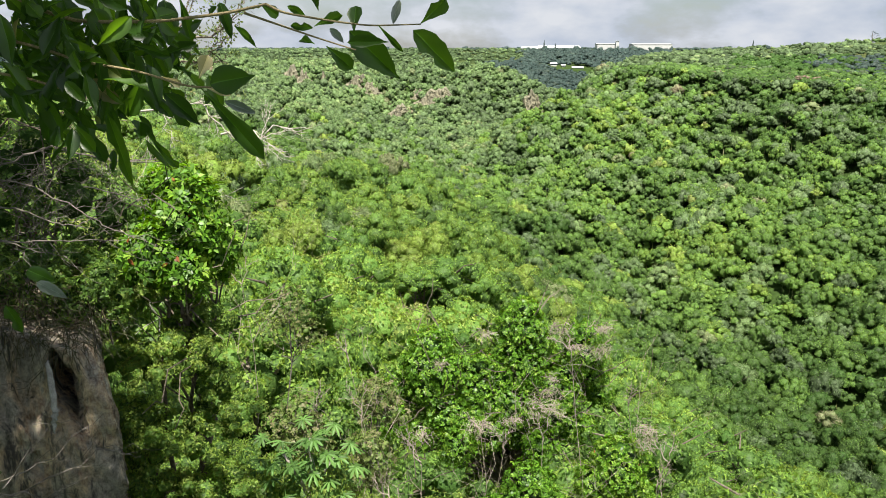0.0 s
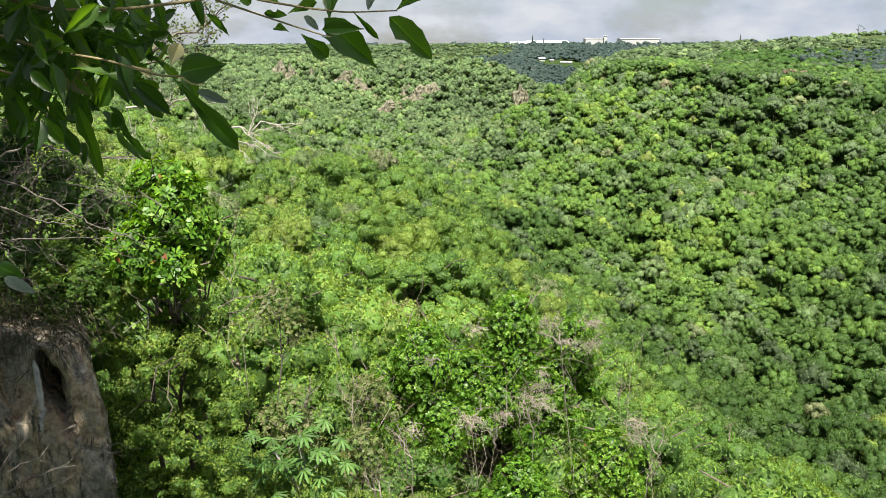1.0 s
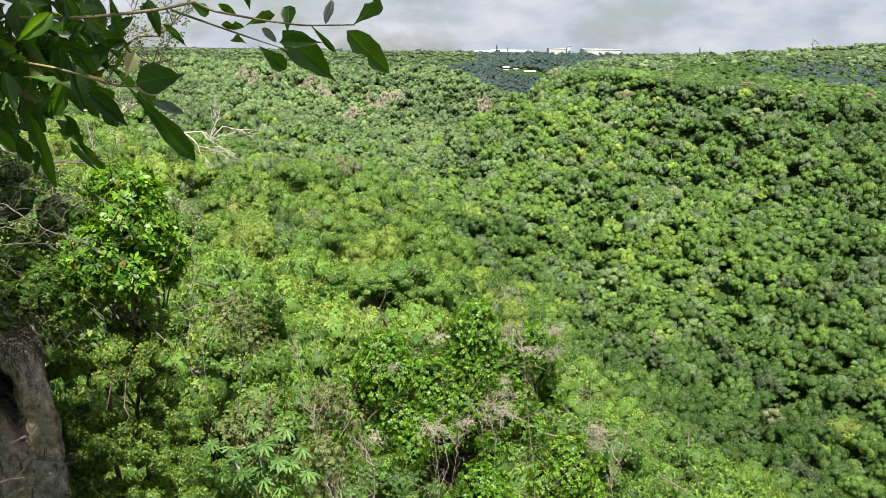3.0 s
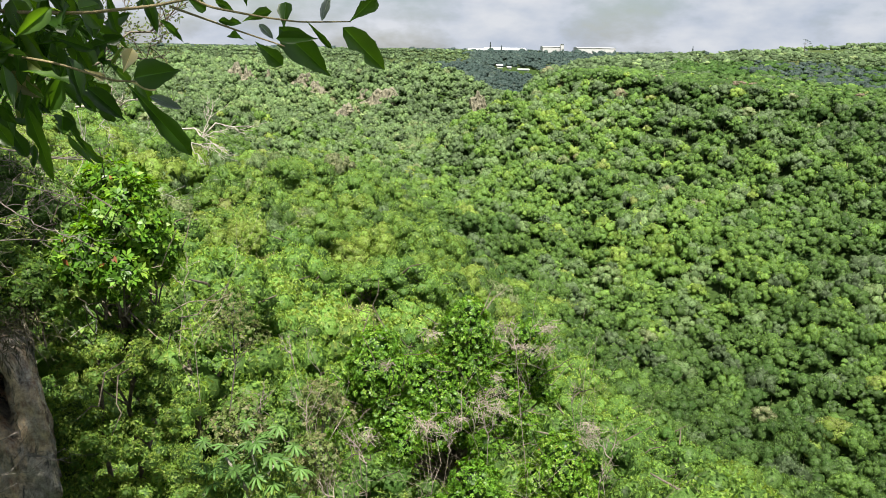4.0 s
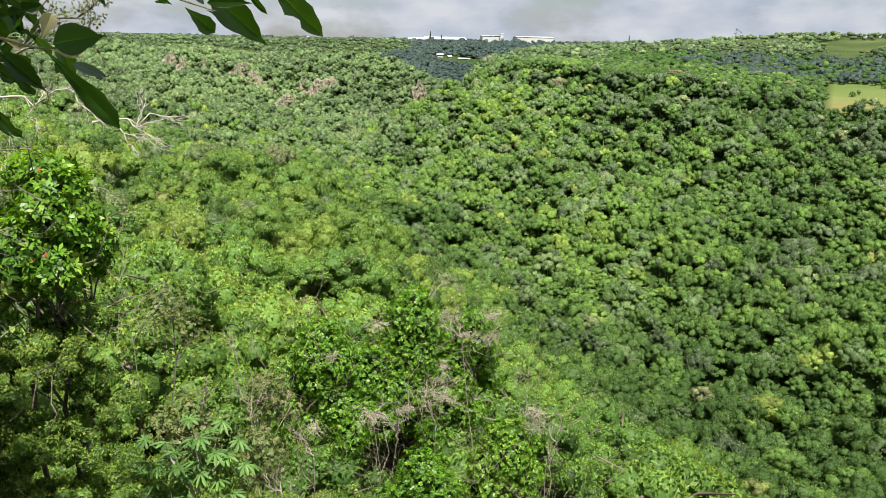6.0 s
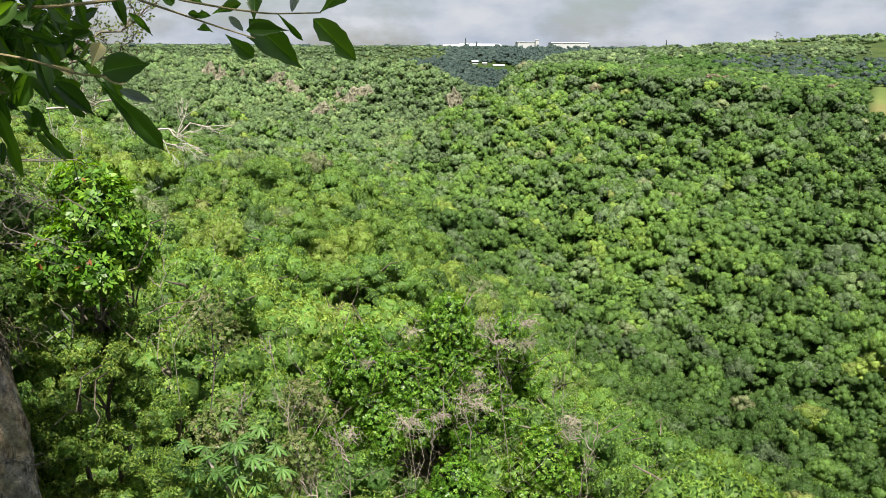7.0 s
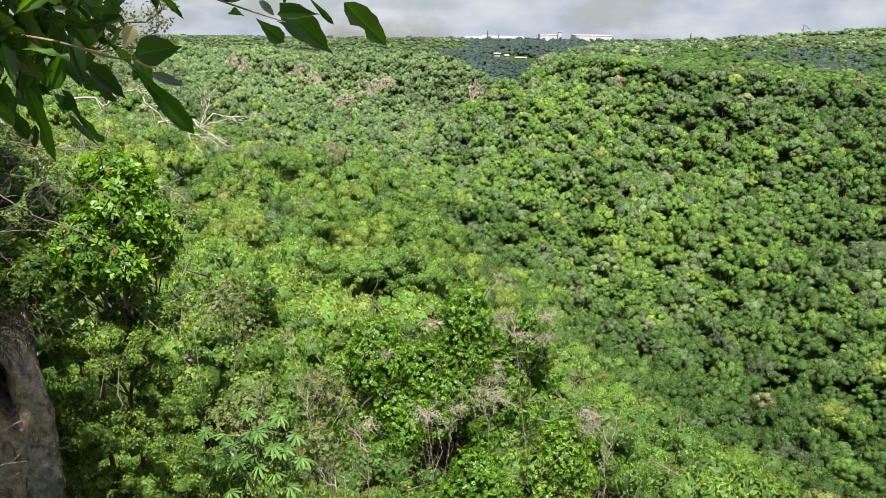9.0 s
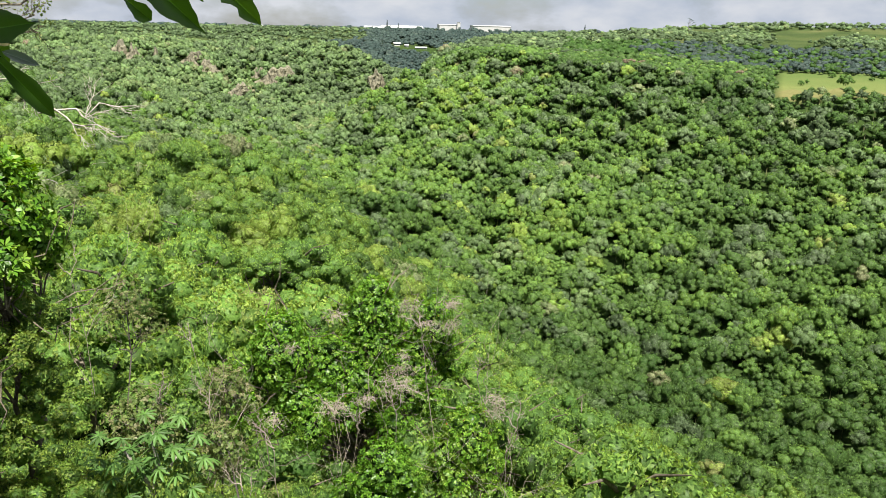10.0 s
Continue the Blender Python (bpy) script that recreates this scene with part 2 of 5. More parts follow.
SPUR_EDGE = [(7, 39, -25), (10, 59, -31), (15, 84, -36), (31, 85, -48), (37, 103, -56), (20, 35, -27), (50, 87, -64), (4, 26, -17), (14, 22, -22), (40, 30, -42)]
LEFT_RISE = [(-60, 130, -22), (-40, 85, -15), (-100, 230, -25), (-200, 450, -18), (-150, 300, -22), (-110, 120, -8), (-30, 45, -7), (-260, 250, -4)]
FOOT = [(0, 0, 5.0), (0, 1.2, 4.6), (0, 3, -0.5), (0, 10, -6.5), (-3, 4, -1.5), (-5, 7.5, -3.5), (-9, 7, -2), (-6, 14, -3.5), (0, -20, 5), (-30, -20, 6), (40, -30, -6), (-20, 16, 3), (60, 5, -40), (8, 5, -5), (-100, 0, 5), (0, -120, 6), (160, -90, -30), (2, -3, 4.4), (-3, -3, 4.6)]
CANOPY = 6.0
_pts = np.array([p for line in (BED, RIGHT_SLOPE, RIGHT_RIM, RIGHT_UPLAND, FAR_HILL, FAR_UPLAND, SPUR, SPUR_EDGE, LEFT_RISE, FOOT) for p in line], float)
_d = np.linalg.norm(_pts[:, None, :2] - _pts[None, :, :2], axis=-1)
_n = len(_pts)
_base = -20.0
_soft = (2.0 + 0.07 * np.hypot(_pts[:, 0], _pts[:, 1])) ** 2      # rounder far off
_wts = np.linalg.solve(np.sqrt(_d ** 2 + _soft[None, :]), _pts[:, 2] - CANOPY - _base)


def rough_noise(x, y):
    """Small swells of the ground."""
    swell = np.sin(x * 0.055 - y * 0.021 + 0.7) * np.sin(y * 0.047 + x * 0.018) + 0.5 * np.sin(x * 0.083 + y * 0.031 + 2.2)
    return 2.6 * swell * np.clip((np.hypot(x, y) - 110) / 80, 0, 1) + (np.sin(x * 0.11 + 1.3) * np.sin(y * 0.13 + 0.4) + 0.6 * np.sin(x * 0.23 - y * 0.19 + 2.0) + 0.5 * np.sin(x * 0.041 + y * 0.057))


# the upland behind the right-hand rim, by bearing: the rim's distance and level, and the crest's behind it
UP_AZ = [9.8, 11.2, 12.4, 13.5, 14.7, 16.2, 18.1, 20.3, 24.6, 28.6, 33.3, 39.0]
UP_RIM = [470, 465, 462, 460, 452, 446, 436, 430, 430, 428, 424, 424]
RIM_Z = [-23.7, -18.8, -15.2, -13.8, -13.5, -13.5, -14.5, -16.4, -18.6, -21.3, -25.9, -26.9]
UP_CREST = [500, 500, 540, 590, 650, 680, 690, 700, 760, 860, 900, 900]
CREST_Z = [-26.2, -19.6, -13.7, -8.9, -6.3, -5.2, -4.3, -2.9, 1.2, 6.5, 10.1, 10.4]


def with_upland(xf, yf, out):
    """Lays the gently rising upland behind the rim, and a steep wooded bluff before it."""
    d, az = np.hypot(xf, yf), np.degrees(np.arctan2(xf, yf))
    rim, z0, crest, z1 = (np.interp(az, UP_AZ, q) for q in (UP_RIM, RIM_Z, UP_CREST, CREST_Z))
    step = np.clip((d - rim + 9) / 14, 0, 1) * np.clip((az - 8.8) / 1.6, 0, 1) * np.clip((70 - az) / 20, 0, 1) * np.clip((crest + 130 - d) / 90, 0, 1) * (yf > 0)
    step = step * step * (3 - 2 * step)
    s = np.clip((d - rim) / (crest - rim), 0, 1.0)
    level = z0 + (z1 - z0) * s - 2.6 + 1.2 * np.sin(xf * 0.045 + 1) * np.sin(yf * 0.038) * np.clip(s * 3, 0, 1)
    out = out - 2.5 * np.exp(-((d - rim + 17) / 8) ** 2) * np.clip((az - 9) / 3, 0, 1) * np.clip((50 - az) / 8, 0, 1) * (yf > 0)
    return out * (1 - step) + level * step


def ground_z(x, y):
    x, y = np.asarray(x, float), np.asarray(y, float)
    shape = np.broadcast(x, y).shape
    xf, yf = np.broadcast_to(x, shape).ravel(), np.broadcast_to(y, shape).ravel()
    out = np.empty(len(xf))
    for i in range(0, len(xf), 20000):
        s = slice(i, i + 20000)
        r = np.sqrt((xf[s, None] - _pts[:, 0]) ** 2 + (yf[s, None] - _pts[:, 1]) ** 2 + _soft)
        out[s] = _base + r @ _wts
    dist = np.hypot(xf, yf)
    out += rough_noise(xf, yf) * np.clip((dist - 15) / 60, 0, 1) * (0.9 - 0.6 * np.clip((dist - 380) / 120, 0, 1))
    out = with_upland(xf, yf, out)
    bear = np.degrees(np.arctan2(xf, yf))
    out = out - 9.0 * np.exp(-((dist - 735) / 62) ** 2) * np.clip((7 - bear) / 4, 0, 1) * np.clip((bear + 60) / 15, 0, 1)
    away = np.clip((np.hypot(xf - 100, yf - 350) - 650) / 500, 0, 1)
    away = away * away * (3 - 2 * away)
    out = out * (1 - away) + (-13 + 3 * np.sin(xf * 0.004) * np.sin(yf * 0.003)) * away
    return out.reshape(shape)


def mesh_object(name, verts, faces, mat, parent=None, smooth=False, tone=None, label="", normals=None):
    """A mesh from arrays; faces is a list of (n, k) index arrays, k corners each."""
    verts = np.asarray(verts, np.float32)
    faces = [np.asarray(f, np.int32) for f in faces if len(f)]
    me = bpy.data.meshes.new(name)
    me.vertices.add(len(verts))
    me.vertices.foreach_set("co", verts.ravel())
    loops = np.concatenate([f.ravel() for f in faces])
    sizes = np.concatenate([np.full(len(f), f.shape[1], np.int32) for f in faces])
    me.loops.add(len(loops))
    me.loops.foreach_set("vertex_index", loops)
    me.polygons.add(len(sizes))
    me.polygons.foreach_set("loop_start", np.concatenate([[0], np.cumsum(sizes)[:-1]]).astype(np.int32))
    me.polygons.foreach_set("loop_total", sizes)
    me.polygons.foreach_set("use_smooth", np.full(len(sizes), smooth))
    if tone is not None:
        at = me.attributes.new("tone", "FLOAT", "POINT")
        at.data.foreach_set("value", np.asarray(tone, np.float32))
    me.materials.append(mat)
    me.update(calc_edges=True)
    me.validate()
    if normals is not None:
        me.normals_split_custom_set_from_vertices(np.asarray(normals, np.float32))
    ob = new(name, me)
    if parent is not None:
        ob.parent = parent
    if label:
        ob["label"] = label
    return ob


# ---- ground sheet ----
def axis(lo, hi, fine, n):
    """Grid lines dense near 0 and wide apart far out."""
    s = np.linspace(math.asinh(lo / fine), math.asinh(hi / fine), n)
    return fine * np.sinh(s)


gx, gy = axis(-4600, 4600, 60, 190), axis(-1500, 4700, 60, 210)
X, Y = np.meshgrid(gx, gy)
Z = ground_z(X, Y)
idx = np.arange(X.size).reshape(X.shape)
ground = mesh_object("ground", np.stack([X, Y, Z], -1).reshape(-1, 3),
                     [np.stack([idx[:-1, :-1], idx[:-1, 1:], idx[1:, 1:], idx[1:, :-1]], -1).reshape(-1, 4)], M_GROUND, smooth=True)
tagged(ground, "leaf-littered ravine sides rising to grassy upland", "ground", kind="structure")

# ---- trees: arrays for crowns and trunks ----
_p = (1 + 5 ** 0.5) / 2
ICO_V = np.array([(-1, _p, 0), (1, _p, 0), (-1, -_p, 0), (1, -_p, 0), (0, -1, _p), (0, 1, _p), (0, -1, -_p), (0, 1, -_p), (_p, 0, -1), (_p, 0, 1), (-_p, 0, -1), (-_p, 0, 1)]) / math.sqrt(1 + _p * _p)
ICO_F = np.array([int(c, 16) for c in "0b50510170a7 0ab159 5b4ba2 a76718 394 342 326 368 389 495 24b 62a 867 981".replace(" ", "")[:60]]).reshape(-1, 3)


def unit(v):
    return v / np.maximum(np.linalg.norm(v, axis=-1, keepdims=True), 1e-9)


def cards(rng, c, n, length, width, tilt=0.7, follow=0.5):
    """Small pointed leaf sprays at places c, facing about n; their shading follows the swell of the crown."""
    k = len(c)
    nn = unit(n + rng.normal(0, tilt, (k, 3)))
    nn = nn * np.where((nn * n).sum(1) < 0, -1.0, 1.0)[:, None]
    t = unit(np.cross(nn, rng.normal(0, 1, (k, 3))))
    b = np.cross(nn, t)
    L = (length * rng.uniform(0.6, 1.4, k))[:, None]
    W = (width * rng.uniform(0.6, 1.4, k))[:, None]
    v = np.stack([c - t * L, c + t * L * 0.8 - b * W * 0.6, c + b * W * 1.5 + t * L * 0.3], 1)
    return v.reshape(-1, 3), np.arange(3 * k).reshape(-1, 3), np.repeat(unit(follow * unit(n) + (1 - follow) * nn), 3, 0)


def upper(v, f, low):
    """The part of a ball that lies above low."""
    f = f[v[f].mean(1)[:, 2] > low]
    used = np.unique(f)
    back = np.full(len(v), -1)
    back[used] = np.arange(len(used))
    return v[used], back[f]


def halved(v, f):
    """A ball with each face split in four."""
    mids, vs, out = {}, list(v), []

    def mid(a, b):
        key = (min(a, b), max(a, b))
        if key not in mids:
            mids[key] = len(vs)
            vs.append(unit(v[a] + v[b]))
        return mids[key]

    for a, b, c in f:
        ab, bc, ca = mid(a, b), mid(b, c), mid(c, a)
        out += [(a, ab, ca), (b, bc, ab), (c, ca, bc), (ab, bc, ca)]
    return np.array(vs), np.array(out)


CAPS = {False: upper(ICO_V, ICO_F, -0.35), True: upper(*halved(ICO_V, ICO_F), -0.4)}


def crown(rng, lobes, n_cards, leaf, tall=0.9, fine=False, spread=0.64, lobe_r=0.36, fill=0.90, wide=0.65, tilt=0.7, ragged=0.18, follow=0.35):
    """A crown of unit radius and height standing on z = 0: a dome of uneven swelling lobes round a core, thick with leaf sprays.
    Gives the lobes' and the sprays' points, faces and normals, and which lobe each point belongs to."""
    capv, capf = CAPS[fine]
    i = np.arange(lobes)
    cz = 1 - 1.12 * (i + 0.4) / lobes
    a = 2.4 * i + rng.uniform(-0.5, 0.5, lobes)
    ring = np.sqrt(np.maximum(1 - cz * cz, 0)) * spread * rng.uniform(0.75, 1.2, lobes)
    cen = np.stack([np.cos(a) * ring, np.sin(a) * ring, 0.30 + 0.55 * tall * cz * rng.uniform(0.8, 1.15, lobes)], 1)
    rad = lobe_r * rng.uniform(0.65, 1.3, lobes)
    core = np.array([(0, 0, 0.26)])
    squash = np.array([1, 1, 0.8])
    all_c, all_r = np.concatenate([cen, core]), np.append(rad, 0.5)
    n_all = lobes + 1
    size = (1 + rng.uniform(-ragged, ragged, (n_all, len(capv), 1))) * (all_r * fill)[:, None, None]
    bv = (all_c[:, None] + capv[None] * size * squash).reshape(-1, 3)
    bf = (capf[None] + len(capv) * np.arange(n_all)[:, None, None]).reshape(-1, 3)
    bn = unit(0.75 * np.tile(capv, (n_all, 1)) + 0.35 * unit(bv - (0, 0, 0.1)))
    bid = np.repeat(np.arange(n_all), len(capv))
    m = n_cards * 4
    which = rng.choice(lobes, m, p=rad ** 2 / (rad ** 2).sum())
    n = unit(rng.normal(0, 1, (m, 3)))
    n[:, 2] = np.where(n[:, 2] < -0.35, -n[:, 2], n[:, 2])
    c = cen[which] + n * (rad[which] * rng.uniform(fill, fill + 0.24, m))[:, None] * squash
    inside = (np.linalg.norm((c[:, None] - cen[None]) / squash, axis=-1) < rad[None] * fill * 0.95).any(1)
    k = np.where(~inside)[0][:n_cards]
    lv, lf, ln = cards(rng, c[k], unit(n[k] + 0.35 * unit(c[k] - (0, 0, 0.1))), leaf, leaf * wide, tilt, follow)
    lid = np.repeat(which[k], 3)
    top = bv[:, 2].max()
    bv[:, 2] /= top
    lv[:, 2] /= top
    return bv, bf, bn, bid, lv, lf, ln, lid


def put_crown(heap, rng, proto, rot, at, turn, t, inner_shade=0.09, vary=0.07):
    """Adds one turned crown to a heap, with a tone of its own that varies from lobe to lobe and from spray to spray;
    the lobes are darkened to paint shade behind the sprays.
    """
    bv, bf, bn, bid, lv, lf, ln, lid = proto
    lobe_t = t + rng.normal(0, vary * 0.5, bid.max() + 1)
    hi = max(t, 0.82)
    # lobes toned below the sprays: the crown's inner shade as colour
    heap.put(bv @ rot + at, bf, np.clip(lobe_t[bid] - inner_shade, 0.0, hi), bn @ turn)
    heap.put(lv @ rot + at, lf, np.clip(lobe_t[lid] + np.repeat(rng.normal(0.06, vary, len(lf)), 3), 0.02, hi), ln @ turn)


def tube(points, radii, sides=5):
    """A tapered tube along points."""
    P, R = np.asarray(points, float), np.asarray(radii, float)
    T = unit(np.gradient(P, axis=0))
    ref = np.where(np.abs(T[:, 2:3]) > 0.9, np.array([[1.0, 0, 0]]), np.array([[0, 0, 1.0]]))
    A = unit(np.cross(T, ref))
    B = np.cross(T, A)
    ang = np.arange(sides) * 2 * np.pi / sides
    v = (P[:, None] + R[:, None, None] * (np.cos(ang)[None, :, None] * A[:, None] + np.sin(ang)[None, :, None] * B[:, None])).reshape(-1, 3)
    i = np.arange(len(P) - 1)[:, None] * sides
    j = np.arange(sides)[None]
    jn = (j + 1) % sides
    f = np.stack([i + j, i + jn, i + sides + jn, i + sides + j], -1).reshape(-1, 4)
    return v, f


class Heap:
    """Gathers arrays into one mesh."""

    def __init__(self):
        self.v, self.f, self.t, self.m, self.n, self.shaped = [], {3: [], 4: []}, [], [], 0, False

    def put(self, v, f, tone=0.5, normals=None):
        self.v.append(v)
        self.f[f.shape[1]].append(f + self.n)
        self.t.append(np.broadcast_to(np.asarray(tone, float), (len(v),)))
        self.m.append(np.zeros((len(v), 3)) if normals is None else normals)
        self.shaped |= normals is not None
        self.n += len(v)

    def make(self, name, mat, parent=None, smooth=False, label=""):
        return mesh_object(name, np.concatenate(self.v), [np.concatenate(x) for x in self.f.values() if x], mat, parent, smooth or self.shaped,
                           np.concatenate(self.t), label, np.concatenate(self.m) if self.shaped else None)


def trunk_heap(rng, height, radius, limbs=5, reach=0.5):
    h = Heap()
    bend = rng.normal(0, 0.04, (5, 2)).cumsum(0) * height * 0.5
    zs = np.linspace(0, 0.8, 5) * height
    P = np.column_stack([bend - bend[0], zs])
    h.put(*tube(P, radius * np.linspace(1, 0.45, 5), 6))
    for i in range(limbs):
        k = rng.integers(2, 5)
        a = i * 2.4 + rng.uniform(-0.4, 0.4)
        tip = P[k] + np.array([math.cos(a) * reach * height, math.sin(a) * reach * height, height * rng.uniform(0.1, 0.3)])
        mid = (P[k] + tip) / 2 + (0, 0, height * 0.06)
        h.put(*tube(np.array([P[k], mid, tip]), radius * np.array([0.5, 0.34, 0.12]), 5))
    return h


# scattered woodland: jittered cells, closer and smaller trees nearby
def scatter(rng, cell, inner, outer, az0, az1):
    n = int(outer / (cell * 0.87)) + 2
    gx_, gy_ = np.meshgrid(np.arange(-n, n + 1), np.arange(-n, n + 1))
    xs = (gx_ + 0.5 * (gy_ % 2)).ravel() * cell + rng.uniform(-0.42, 0.42, gx_.size) * cell
    ys = gy_.ravel() * cell * 0.87 + rng.uniform(-0.42, 0.42, gx_.size) * cell
    d, az = np.hypot(xs, ys), np.degrees(np.arctan2(xs, ys))
    k = (d >= inner) & (d < outer) & (az > az0) & (az < az1)
    return xs[k], ys[k]


def tone_at(rng, x, y):
    """How yellow-green the wood is: fresher on the spur, greyer and darker on the far side, with cloud shadow painted
    in to the right.
    """
    n = len(x)
    spur = np.clip((150 - x * 2.4 - np.maximum(y - 60, 0) * 0.35) / 130, 0, 1)
    spur = np.where((y < 300) & (x < 90), spur, 0)
    t = 0.43 + 0.16 * spur + rng.normal(0, 1, n) * np.where(np.hypot(x, y) < 230, 0.18, 0.13) + 0.12 * np.sin(x * 0.05) * np.sin(y * 0.043) + 0.07 * np.sin(x * 0.021 + y * 0.017)
    t -= 0.10 * np.clip((x - 52) / 25, 0, 1) * np.clip((240 - y) / 80, 0, 1)
    # lower tones to the right put a cloud's shadow into the leaf colour
    t -= 0.15 * np.clip((x - 95) / 80, 0, 1)
    t -= 0.12 * np.clip((x - 52) / 20, 0, 1) * np.clip((185 - y) / 50, 0, 1)
    odd = rng.uniform(0, 1, n)
    t = np.clip(t, 0.14, 0.82)
    t = np.where(odd > 0.975, rng.uniform(0.82, 0.92, n), t)
    return np.where(odd > 0.9985, 1.0, t)


def out_of_sight(x, y, top):
    """Which trees stand wholly behind nearer land, as seen from the viewpoint."""
    hid = np.zeros(len(x), bool)
    for s_ in np.concatenate([np.linspace(0.1, 0.9, 22), [0.93, 0.95, 0.97]]):
        hid |= ground_z(x * s_, y * s_) + 1.0 > top * s_
    return hid


def forest(name, rng, xs, ys, protos, cell, label, mat=M_FOREST, trunks=True, rmin=0.5, rmax=0.95, low=False, lift=1.5, vigour=None, shift=0.0, uneven=1.3):
    """One mesh of many trees, each a turned and stretched crown on a plain trunk."""
    heap = Heap()
    zs = ground_z(xs, ys)
    tones = np.clip(tone_at(rng, xs, ys) + shift, 0.02, 0.8 if low else 1.0)
    coarse = out_of_sight(xs, ys, zs + 26.0)
    grow = np.ones(len(xs)) if vigour is None else vigour
    for x, y, z, t, hid, g in zip(xs, ys, zs, tones, coarse, grow):
        use = P_TINY if hid else P_SMALL if g < 0.7 else protos
        proto = use[rng.integers(len(use))]
        R = cell * g * rng.uniform(rmin, rmax) * (1.3 if rng.uniform() > 0.92 and not low else 1.0)
        a = rng.uniform(0, 6.28)
        hgt = R * (rng.uniform(0.7, 1.0) if low else rng.uniform(1.0, 1.5))
        stem = rng.uniform(-0.3, lift) if low else (CANOPY + rng.normal(0.9, uneven) + 0.5 * (R - 4.0)) * g - hgt
        ca, sa = math.cos(a), math.sin(a)
        rot = np.array([[ca * R, sa * R, 0], [-sa * R, ca * R, 0], [0, 0, hgt]])
        at = np.array([x, y, z + stem])
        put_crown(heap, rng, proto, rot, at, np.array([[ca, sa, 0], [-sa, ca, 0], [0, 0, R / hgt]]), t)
        if trunks and not hid:
            tv = np.array([(0.2, 0, -stem - 1), (-0.1, 0.17, -stem - 1), (-0.1, -0.17, -stem - 1), (0, 0, hgt * 0.5)]) + at
            heap.put(tv, np.array([(0, 1, 3), (1, 2, 3), (2, 0, 3)]), 0.92)
    ob = heap.make(name, mat, smooth=True)
    return tagged(ob, label, "forest", kind="stuff")


def mixed(name, rng, xs, ys, greyish, label, grey_label, *args, vigour=None, **named):
    """Two meshes of woodland: fresh green trees, and grey-green ones with haze in their colour among them in the given
    share.
    """
    pick = rng.uniform(0, 1, len(xs)) < greyish
    vig = np.ones(len(xs)) if vigour is None else vigour
    forest(name, rng, xs[~pick], ys[~pick], *args, label, M_FOREST, vigour=vig[~pick], **named)
    forest("dusty_" + name, rng, xs[pick], ys[pick], *args, grey_label, M_GREY_HAZED, vigour=vig[pick], **named)


rng = np.random.default_rng(11)
P_HIGH = [crown(rng, int(rng.integers(11, 16)), 720, 0.039, rng.uniform(0.75, 1.15), spread=0.74, lobe_r=0.31, fill=0.84, follow=0.68, wide=0.9, ragged=0.25) for _ in range(14)]
P_MID = [crown(rng, int(rng.integers(12, 16)), 370, 0.052, rng.uniform(0.7, 1.1), spread=0.72, lobe_r=0.30, fill=0.88, follow=0.62) for _ in range(14)]
P_FAR = [crown(rng, int(rng.integers(7, 11)), 110, 0.068, rng.uniform(0.7, 1.1), spread=0.70, lobe_r=0.34, fill=0.92, follow=0.5, wide=0.9) for _ in range(14)]
P_SMALL = [crown(rng, int(rng.integers(4, 7)), 38, 0.085, rng.uniform(0.7, 1.0), lobe_r=0.40, spread=0.62, fill=0.95, follow=0.55, wide=0.95) for _ in range(12)]
P_TINY = [crown(rng, 2, 7, 0.12, rng.uniform(0.6, 0.9), lobe_r=0.55, spread=0.42, fill=0.95, follow=0.55, wide=0.9) for _ in range(8)]
P_BUSH = [crown(rng, 4, 40, 0.08, rng.uniform(0.6, 0.9), lobe_r=0.42, spread=0.55, fill=0.78, wide=0.9) for _ in range(8)]
P_LOW = [crown(rng, 4, 130, 0.055, rng.uniform(0.6, 0.9), lobe_r=0.42, spread=0.55) for _ in range(6)]

# bare rock faces on the far hill: x, y, width, height, seed
CLIFFS = [(-110, 556, 15, 15, 3), (-86, 560, 13, 14, 4), (-14, 556, 22, 18, 1), (-23, 566, 12, 12, 7), (-36, 515, 19, 12, 5), (-53, 562, 26, 12, 2), (-72, 566, 17, 14, 8), (-98, 554, 17, 16, 9), (66, 576, 17, 24, 6), (74, 586, 12, 15, 10)]


def clear_of_cliffs(x, y):
    ok = np.ones(len(x), bool)
    for cx, cy, w, hgt, seed in CLIFFS:
        ok &= ~((np.abs(x - cx) < w * 0.4) & (y > cy - 5) & (y < cy + 10))
    return ok


GREY_WORDS = "dusty grey-green woodland scattered through the fresher trees"
xs, ys = scatter(rng, 6.0, 120, 205, -34, 46)
mixed("ravine_woodland", rng, xs, ys, 0.08, "dense green broadleaf woodland in the ravine", GREY_WORDS, P_HIGH, 6.0, rmin=0.36, rmax=1.0, uneven=2.0)
xs, ys = scatter(rng, 5.8, 205, 300, -34, 46)
mixed("slope_woodland", rng, xs, ys, 0.2, "dense green broadleaf woodland covering the ravine sides", GREY_WORDS, P_MID, 5.8, rmin=0.34, rmax=1.02, uneven=1.8)
xs, ys = scatter(rng, 6.0, 120, 330, -34, 46)
forest("understorey", rng, xs, ys, P_BUSH, 5.4, "low green undergrowth between the trees", trunks=False, rmin=0.55, rmax=0.95, low=True, lift=2.4)
xs, ys = scatter(rng, 4.6, 36, 120, -34, 46)
# green toned down so the gaps between crowns look shaded
forest("near_undergrowth", rng, xs, ys, P_LOW, 3.8, "low green undergrowth on the spur", M_TREE, trunks=False, rmin=0.45, rmax=0.8, low=True, lift=0.3, shift=-0.12)
xs, ys = scatter(rng, 5.4, 300, 500, -34, 46)
d_, az = np.hypot(xs, ys), np.degrees(np.arctan2(xs, ys))
